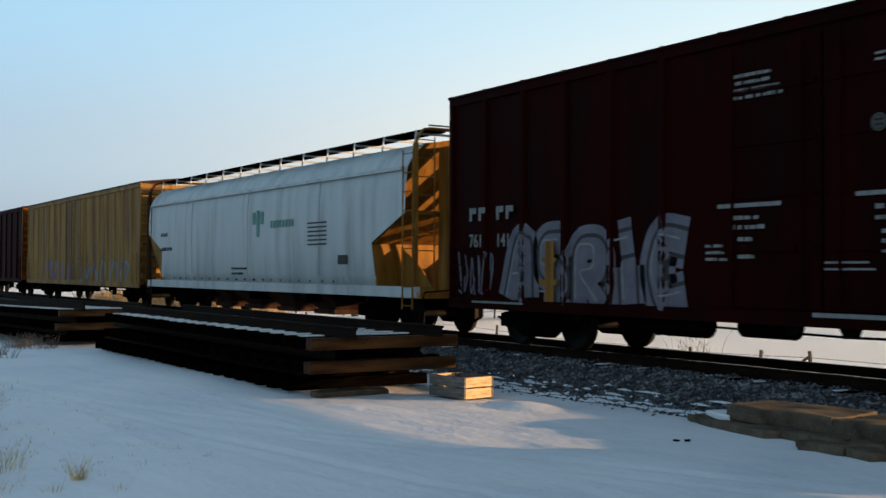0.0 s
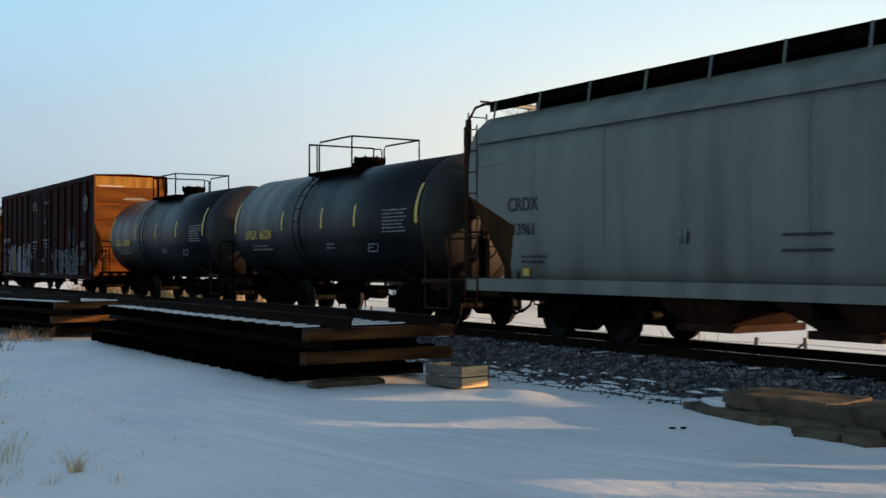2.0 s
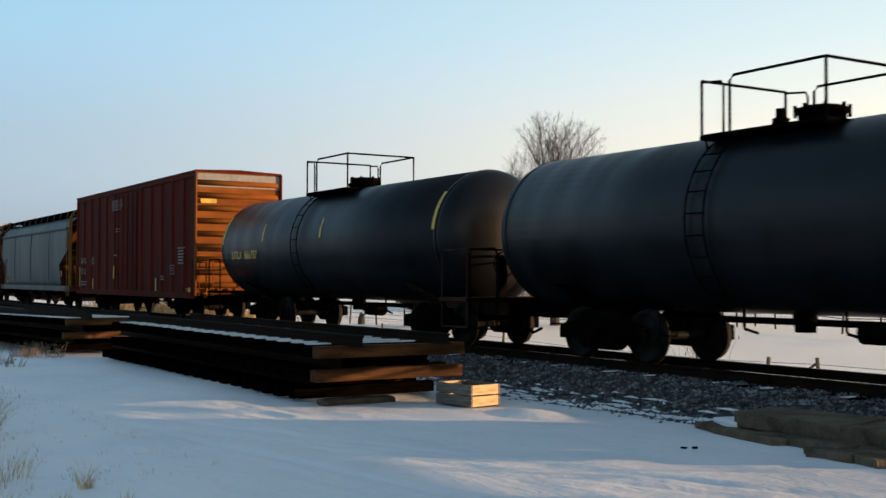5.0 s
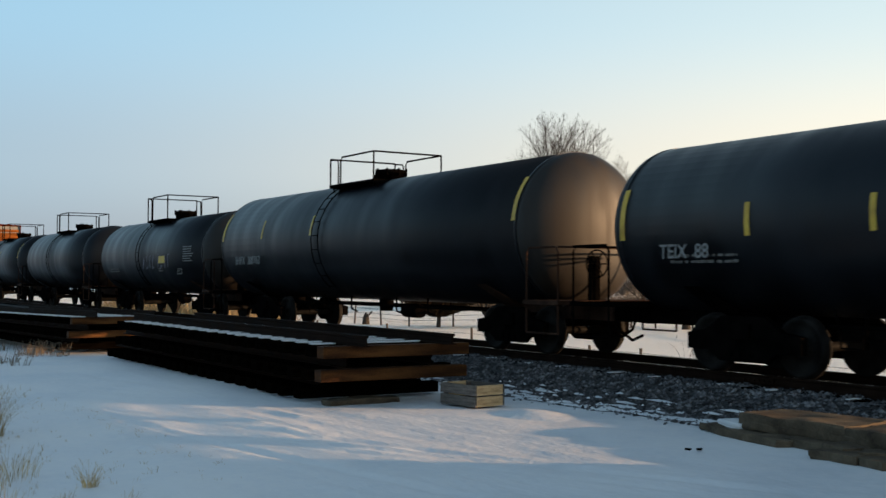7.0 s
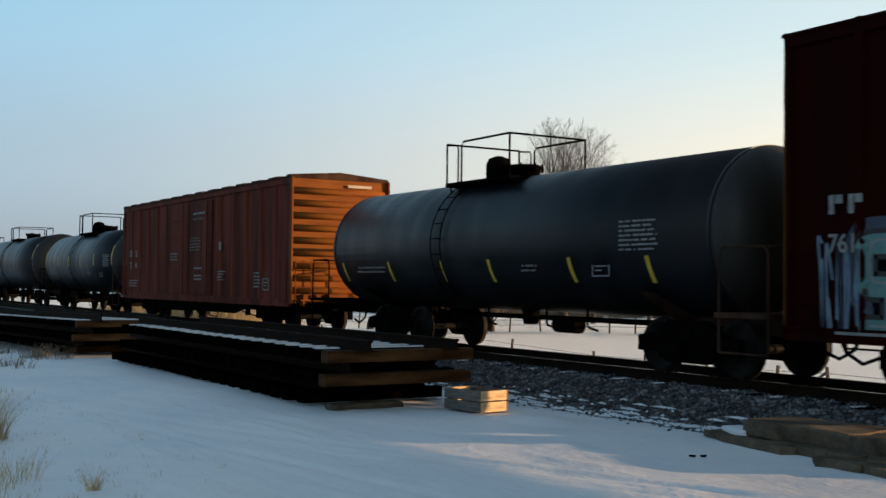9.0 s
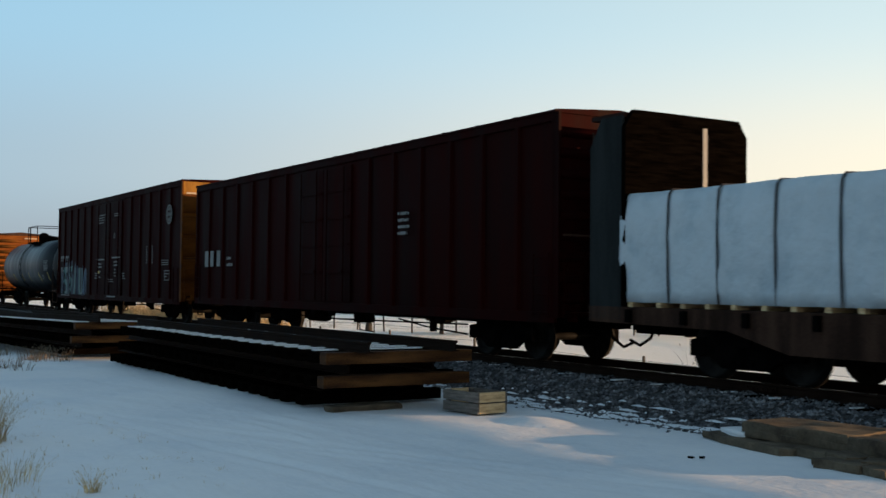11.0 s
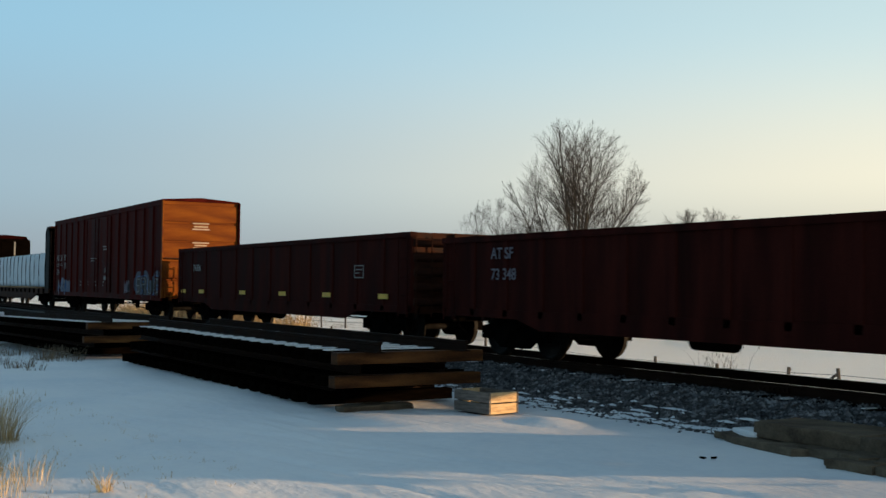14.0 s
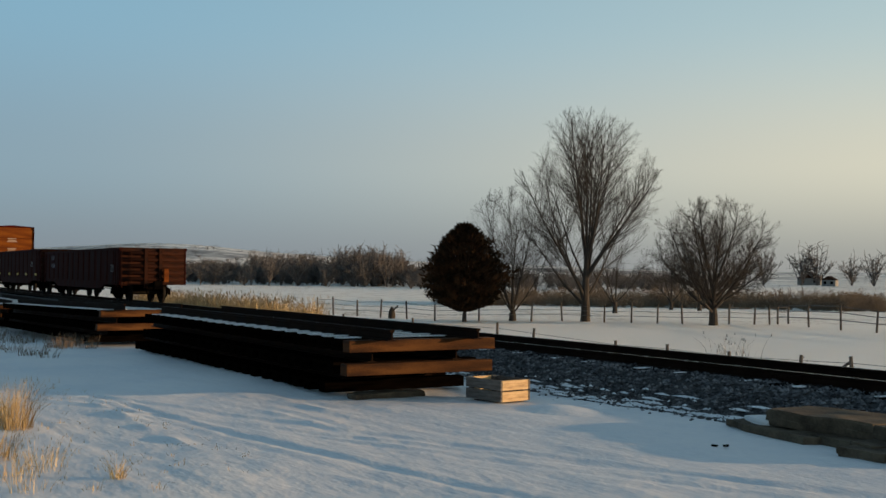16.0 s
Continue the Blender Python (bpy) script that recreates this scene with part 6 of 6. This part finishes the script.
blades("dry_weeds", [(-26.5 + r.uniform(-5, 3), 4.4 + r.uniform(-0.4, 0.6), 0.25, 0.3, 26) for _ in range(9)] + [(-29.6 + r.uniform(-2.4, 0.6), 6.3 + r.uniform(-0.4, 0.5), 0.3, 0.45, 32) for _ in range(10)] + [(-33 + r.uniform(-10, 3), 6.0 + r.uniform(-0.5, 0.6), 0.3, 0.4, 26) for _ in range(16)], "brown dry weeds along the stacked panels", "weed", 4)
blades("tall_dry_grass", [(r.uniform(-75, -49), 18.4 + r.random() * 4, 0.6, r.uniform(0.8, 1.6), 60) for _ in range(190)], "tall golden grass beside the track bed", "straw", 5, 0.012)
blades("field_weeds", [(-24.6 + r.uniform(-1, 1.4), 24.5 + r.uniform(-0.8, 0.8), 0.35, 0.9, 9) for _ in range(5)] + [(-21.4, 23.6, 0.2, 0.4, 8)], "thin bare weeds standing in the snow", "weed", 6, 0.006)

# ---- fences ----
def post_mesh(bm):
    lathe(bm, [(-0.3, 0.055), (0.4, 0.05), (1.0, 0.045)], "z", (0, 0, 0), 7, False)


def fence(points, tops, label, wires=(0.35, 0.6, 0.85), thick=0.012):
    root = tagged(new("wire_fence"), label, "fence")
    P = []
    for k, ((x, y), top) in enumerate(zip(points, tops)):
        z = land(x, y)
        ob = shared("post", "fence_post", post_mesh, "post", root, (x, y, z))
        ob.scale = (1, 1, top)
        ob.rotation_euler = (0.05 * math.sin(k * 1.7), 0.06 * math.sin(k * 2.9), 0)
        P.append((x, y, z, top))
    for w in wires:
        bm = bmesh.new()
        tube(bm, [(x, y, z + w * top) for x, y, z, top in P], thick, 4)
        part("wire", bm, "wire", root)
    return root


fence([(-63.4, 28.0), (-60.6, 27.8), (-58.6, 28.4), (-56.6, 28.9), (-54.0, 29.2), (-51.6, 29.6), (-50.2, 31.5), (-48.8, 33.9), (-48.9, 36.0), (-46.4, 36.9), (-45.4, 37.9), (-44.4, 38.8), (-43.4, 39.6), (-42.1, 41.6), (-42.2, 43.5), (-41.9, 44.3), (-42.1, 45.9)], [1.0, 1.1, 0.95, 1.05, 1.0, 0.9, 1.0, 1.05, 1.0, 0.95, 1.05, 1.0, 1.0, 1.05, 0.95, 1.0, 1.05], "wooden-post wire fence across the snowy field")
fence([(-42.0, 45.0), (-39.3, 44.3), (-36.2, 43.0), (-33.7, 42.4), (-31.0, 41.6), (-28.0, 40.8), (-24.0, 40.0)], [1.0, 1.15, 1.2, 1.0, 1.1, 1.1, 1.1], "post-and-rail paddock fence in the snow", (0.4, 0.7, 0.95), 0.02)
fence([(-46, 21.6), (-40.5, 22.2), (-34.57, 22.5), (-32.27, 22.5), (-27.69, 22.5), (-25.31, 22.5), (-22.76, 22.5), (-20.24, 22.5), (-18.59, 22.5), (-14.5, 22.5), (-10, 22.5), (-4, 22.5)], [0.6, 0.65, 0.72, 0.62, 0.44, 0.46, 0.42, 0.48, 0.56, 0.55, 0.55, 0.55], "low line of short posts beyond the track", (0.7,), 0.006)
bm = bmesh.new()
tube(bm, [(-19.3, 22.5, land(-19.3, 22.5)), (-18.6, 22.5, land(-18.6, 22.5) + 0.45)], 0.035, 6)
tagged(part("fence_brace", bm, "post"), "slanting wooden brace against a fence post", "fence brace")
bm = bmesh.new()
lathe(bm, [(0, 0.22), (0.4, 0.19), (0.62, 0.12), (0.75, 0.03)], "z", (0, 0, 0), 9)
tube(bm, [(0.1, 0, 0.5), (0.6, 0.05, 0.8)], 0.05, 5)
tagged(part("tree_stump", bm, "bark", at=(-55.2, 28.9, -1.15)), "broken dark stump beside the wire fence", "tree stump")

# ---- trees ----
def bare_tree(name, x, y, height, spread, trunk_r, fork, leaders, levels, label, seed, splay=0.5, kids=(12, 8, 5), vase=0.0, mat="bark", flare=40, stem=0.0, lift=0.05):
    """A tapered trunk that forks into leaders; each limb bears finer limbs down to twigs."""
    r = random.Random(seed)
    root = tagged(new(name), label, "tree")
    root.location = (x, y, land(x, y) - 0.05)
    wood = bmesh.new()
    twig_v, twig_f = [], []
    mid, half = Vector((0, 0, fork + (height - fork) * 0.52)), (spread / 2, (height - fork) * 0.48)

    def reach(p, d):
        """How far a limb can grow from p along d before it leaves the crown's oval."""
        k = Vector((1 / half[0], 1 / half[0], 1 / half[1]))
        q, e = (p - mid) * k, d * k
        a, b, c = e.dot(e), q.dot(e), q.dot(q) - 1
        root2 = b * b - a * c
        return (-b + math.sqrt(root2)) / a if root2 > 0 else 0.0

    def limb(p, d, length, rad, level):
        length = min(length, max(0.12, reach(p, d) * r.uniform(0.92, 1.06)) if level else length)
        n = (7, 5, 4, 3)[min(level, 3)]
        pts, dirs, q = [p.copy()], [d.copy()], p.copy()
        dd = d.copy()
        sway = 0.05 + 0.03 * level
        for k in range(n):
            dd = (dd + Vector((r.gauss(0, sway), r.gauss(0, sway), r.gauss(lift if level == 0 else 0.05, sway)))).normalized()
            q = q + dd * (length / n)
            pts.append(q.copy())
            dirs.append(dd.copy())
        if level <= 1:
            tube(wood, pts, rad, 7 if level == 0 else 5, rad * 0.12)
        else:
            for i, c in enumerate(pts):
                w = rad * (1 - 0.6 * i / n)
                k = len(twig_v)
                e = dd.cross(Vector((0, 0, 1)))
                e = e.normalized() if e.length > 0.1 else Vector((1, 0, 0))
                f = e.cross(dd)
                twig_v.extend([c + e * w, c - e * w * 0.5 + f * w * 0.87, c - e * w * 0.5 - f * w * 0.87])
                if i:
                    for j in range(3):
                        twig_f.append((k - 3 + j, k - 3 + (j + 1) % 3, k + (j + 1) % 3, k + j))
        if level >= levels:
            return
        count = kids[level]
        for c in range(count):
            start = 0.22 if level == 0 else 0.12
            f = start + (1 - start) * (c + r.random()) / count
            i = min(n - 1, int(f * n))
            base = pts[i].lerp(pts[i + 1], f * n - i)
            side = Vector((r.gauss(0, 1), r.gauss(0, 1), r.gauss(0.15, 0.6)))
            side = (side - dirs[i] * side.dot(dirs[i])).normalized()
            nd = (dirs[i] + side * splay * r.uniform(0.6, 1.4) + Vector((0, 0, vase))).normalized()
            limb(base, nd, length * r.uniform(0.36, 0.6) * (1.12 - 0.62 * f), max(0.0035, rad * (0.36 - 0.16 * f) * r.uniform(0.75, 1.1)), level + 1)

    top = Vector((0, 0, fork))
    tube(wood, [(0, 0, 0), (0.02, 0, fork * 0.15), (0, 0.02, fork * 0.6), top], trunk_r * 1.15, 10, trunk_r * 0.85)
    for k in range(leaders):
        a = math.tau * k / leaders + r.uniform(-0.4, 0.4)
        tip = radians(flare) * (0.1 + 0.9 * math.sqrt((k * 0.618) % 1))
        up = stem * r.random()
        tip *= 1 - 0.45 * up / max(stem, 0.1)
        d = Vector((math.cos(a) * math.sin(tip), math.sin(a) * math.sin(tip), math.cos(tip)))
        start = top + Vector((0, 0, up - fork * r.uniform(0.02, 0.3)))
        limb(start, d, max(1.2, reach(start + Vector((0, 0, fork * 0.3)), d)) * r.uniform(0.9, 1.0), trunk_r * r.uniform(0.24, 0.42), 0)
    if stem:
        tube(wood, [top, top + Vector((0.05, 0, stem * 0.5)), top + Vector((0, 0.05, stem)), top + Vector((0.1, 0, stem * 1.5))], trunk_r * 0.8, 8, trunk_r * 0.2)
    part("trunk", wood, mat, root)
    me = bpy.data.meshes.new("crown")
    me.from_pydata(twig_v, [], twig_f)
    me.materials.append(M[mat])
    crown = new("crown", me)
    crown.parent = root
    return root


bare_tree("bare_elm", -47.9, 36.8, 11.7, 8.3, 0.25, 1.2, 17, 3, "tall bare oval-crowned elm standing in the snow", 3, 0.75, (18, 10, 6), 0.05, flare=50, stem=3.0, lift=0.05)
bare_tree("bare_tree", -41.9, 40.3, 6.6, 7.6, 0.22, 0.9, 22, 3, "broad bare round-crowned tree by the wire fence", 8, 0.85, (16, 11, 6), flare=86, stem=1.2, lift=0.09)
bare_tree("bare_tree", -49.7, 33.3, 7.3, 6.2, 0.2, 0.5, 8, 3, "twin-stemmed bare tree beside a dark cedar", 12, 0.85, (18, 11, 6), flare=54, lift=0.08)
bare_tree("bare_tree", -58, 47, 5.4, 6.0, 0.16, 0.8, 6, 3, "smaller bare tree behind the fence", 14, 0.7, (12, 9, 5), flare=58)
bare_tree("bare_tree", -66, 62, 6.4, 6.5, 0.17, 0.8, 6, 3, "smaller bare tree behind the fence", 15, 0.7, (12, 9, 5), flare=58)
bare_tree("bare_tree", -62, 84, 5.0, 4.5, 0.13, 0.8, 6, 3, "slim bare sapling in the far field", 16, 0.7, (12, 9, 5), flare=50)
bare_tree("bare_tree", -76, 68, 6.0, 6.5, 0.17, 0.8, 6, 3, "smaller bare tree behind the fence", 18, 0.7, (12, 9, 5), flare=58)


def cedar_tree(x, y, height, width):
    r = random.Random(4)
    root = tagged(new("cedar_tree"), "dense dark cedar with an uneven outline", "tree")
    root.location = (x, y, land(x, y))
    bm = bmesh.new()
    tube(bm, [(0, 0, -0.1), (0.03, 0.02, 1.0), (0, 0, height * 0.85)], 0.13, 8, 0.03)
    part("trunk", bm, "bark", root)
    verts, faces = [], []
    for k in range(17000):
        f = r.random()
        z = 0.55 + (height - 0.55) * f
        rim = width / 2 * float(np.interp(f, (0, 0.08, 0.2, 0.36, 0.55, 0.75, 0.9, 1.0), (0.15, 0.6, 0.92, 1.05, 0.97, 0.7, 0.42, 0.1)))
        a = r.uniform(0, math.tau)
        lump = 0.84 + 0.5 * noise.noise((math.cos(a) * 2.8, math.sin(a) * 2.8, z * 2.6)) + 0.3 * noise.noise((math.cos(a) * 7, math.sin(a) * 7, z * 6))
        q = rim * lump * (r.random() ** 0.4)
        px, py = q * math.cos(a), q * math.sin(a)
        s = r.uniform(0.08, 0.26)
        d = Vector((math.cos(a) * 0.7 + r.gauss(0, 0.35), math.sin(a) * 0.7 + r.gauss(0, 0.35), 0.7 + r.gauss(0, 0.4))).normalized()
        e = d.cross(Vector((r.gauss(0, 1), r.gauss(0, 1), r.gauss(0, 1)))).normalized()
        c = Vector((px, py, z))
        i = len(verts)
        verts += [c - e * s * 0.3, c + e * s * 0.3, c + d * s + e * s * 0.12, c + d * s * 1.4]
        faces += [(i, i + 1, i + 2), (i, i + 2, i + 3)]
    me = bpy.data.meshes.new("crown")
    me.from_pydata(verts, [], faces)
    me.materials.append(M["cedar"])
    c = new("crown", me)
    c.parent = root


cedar_tree(-49.9, 30.4, 5.0, 4.3)


def far_wood(name, spots, label, seed, mat="farwood"):
    """Bare trees far off, joined: each spot is x, y, height, width."""
    r = random.Random(seed)
    verts, faces = [], []

    def stick(a, b, w):
        k = len(verts)
        side = Vector((-a.y, a.x, 0)).normalized() if a.length else Vector((1, 0, 0))
        d = (b - a).normalized()
        e = d.cross(Vector((r.gauss(0, 1), r.gauss(0, 1), r.gauss(0, 1)))).normalized()
        f = d.cross(e)
        for p, q in ((a, w), (b, w * 0.4)):
            verts.extend([p + e * q, p - e * q * 0.5 + f * q * 0.87, p - e * q * 0.5 - f * q * 0.87])
        for j in range(3):
            faces.append((k + j, k + (j + 1) % 3, k + 3 + (j + 1) % 3, k + 3 + j))

    for x, y, tall, wide in spots:
        o = Vector((x, y, land(x, y) - 0.3))
        fork = o + Vector((0, 0, tall * r.uniform(0.0, 0.1)))
        stick(o, fork + Vector((0, 0, tall * 0.3)), tall * 0.022)
        for _ in range(20):
            a = r.uniform(0, math.tau)
            q = math.sqrt(r.random())
            tip = o + Vector((math.cos(a) * q * wide / 2, math.sin(a) * q * wide / 2, tall * (0.98 - 0.45 * q * q) * r.uniform(0.75, 1.0)))
            s = fork + Vector((0, 0, r.uniform(-0.1, 0.2) * tall))
            stick(s, tip, tall * 0.01)
            for _ in range(12):
                f = r.uniform(0.15, 1.0)
                p = s.lerp(tip, f)
                stick(p, p + Vector((r.gauss(0, 1), r.gauss(0, 1), r.gauss(0.6, 0.7))) * tall * 0.09, tall * 0.007)
    me = bpy.data.meshes.new(name)
    me.from_pydata(verts, [], faces)
    me.materials.append(M[mat])
    return tagged(new(name, me), label, "trees", kind="stuff")


def polar(bearing, dist):
    return -dist * math.sin(radians(bearing)), dist * math.cos(radians(bearing))


r = random.Random(23)
spots = []
for k in range(330):
    b = r.uniform(58, 75)
    tall = r.uniform(5, 8.5) + (4.5 if 61.5 < b < 65.2 else 2.8 if 66 < b < 69.5 else 0)
    spots.append((*polar(b, r.uniform(300, 400)), tall, tall * r.uniform(0.7, 1.1)))
for k in range(120):
    spots.append((*polar(r.uniform(45, 62), r.uniform(260, 340)), r.uniform(4, 7), r.uniform(4, 7)))
far_wood("far_wood", spots, "bare hazy woodland across the far field", 1)
far_wood("far_grove", [(*polar(b, d), t, w) for b, d, t, w in ((44.6, 430, 14, 12), (43.7, 440, 16.8, 14.4), (41.9, 455, 17.5, 15.6), (41.2, 450, 18.2, 15.6), (39.6, 460, 14, 12), (38.6, 450, 15.4, 12), (37.5, 440, 14, 12), (45.6, 420, 9.8, 8.4), (36.5, 430, 14, 10.8))], "grove of bare trees around a distant farm", 2)
far_wood("hedgerow", [(*polar(r.uniform(38, 60), r.uniform(128, 150)), r.uniform(1.2, 3.2), r.uniform(3, 5)) for _ in range(420)], "low brown hedgerow across the field", 3, "weed")
far_wood("far_brush", [(*polar(r.uniform(56, 82), r.uniform(600, 1100)), r.uniform(3, 5), r.uniform(8, 14)) for _ in range(90)], "faint brush on the far hills", 4)


def farmhouse(x, y, w, d, h, turn):
    root = tagged(new("farmhouse"), "distant farm building with a sunlit wall", "house")
    root.matrix_world = pose(x, y, land(x, y) - 0.3, 0, 0, turn)
    bm = bmesh.new()
    box(bm, -w / 2, w / 2, -d / 2, d / 2, 0, h)
    part("wall", bm, "lettering", root)
    bm = bmesh.new()
    prism(bm, [(-w / 2 - 0.3, h), (w / 2 + 0.3, h), (0, h + w * 0.3)], -d / 2 - 0.3, d / 2 + 0.3)
    part("roof", bm, "rustdark", root)
    for q in (-1, 1):
        bm = bmesh.new()
        box(bm, q * w * 0.25 - 0.5, q * w * 0.25 + 0.5, -d / 2 - 0.05, -d / 2, h * 0.4, h * 0.8)
        part("window", bm, "dark", root)


farmhouse(*polar(40.6, 440), 5, 5, 2.6, 28)
farmhouse(*polar(41.5, 470), 9, 6, 3, 30)


def motions():
    for car, s in MOVERS:
        walk(car, [(t, pose(s - SPEED * t, YC, 0)) for t in (0, 8, END)])


motions()
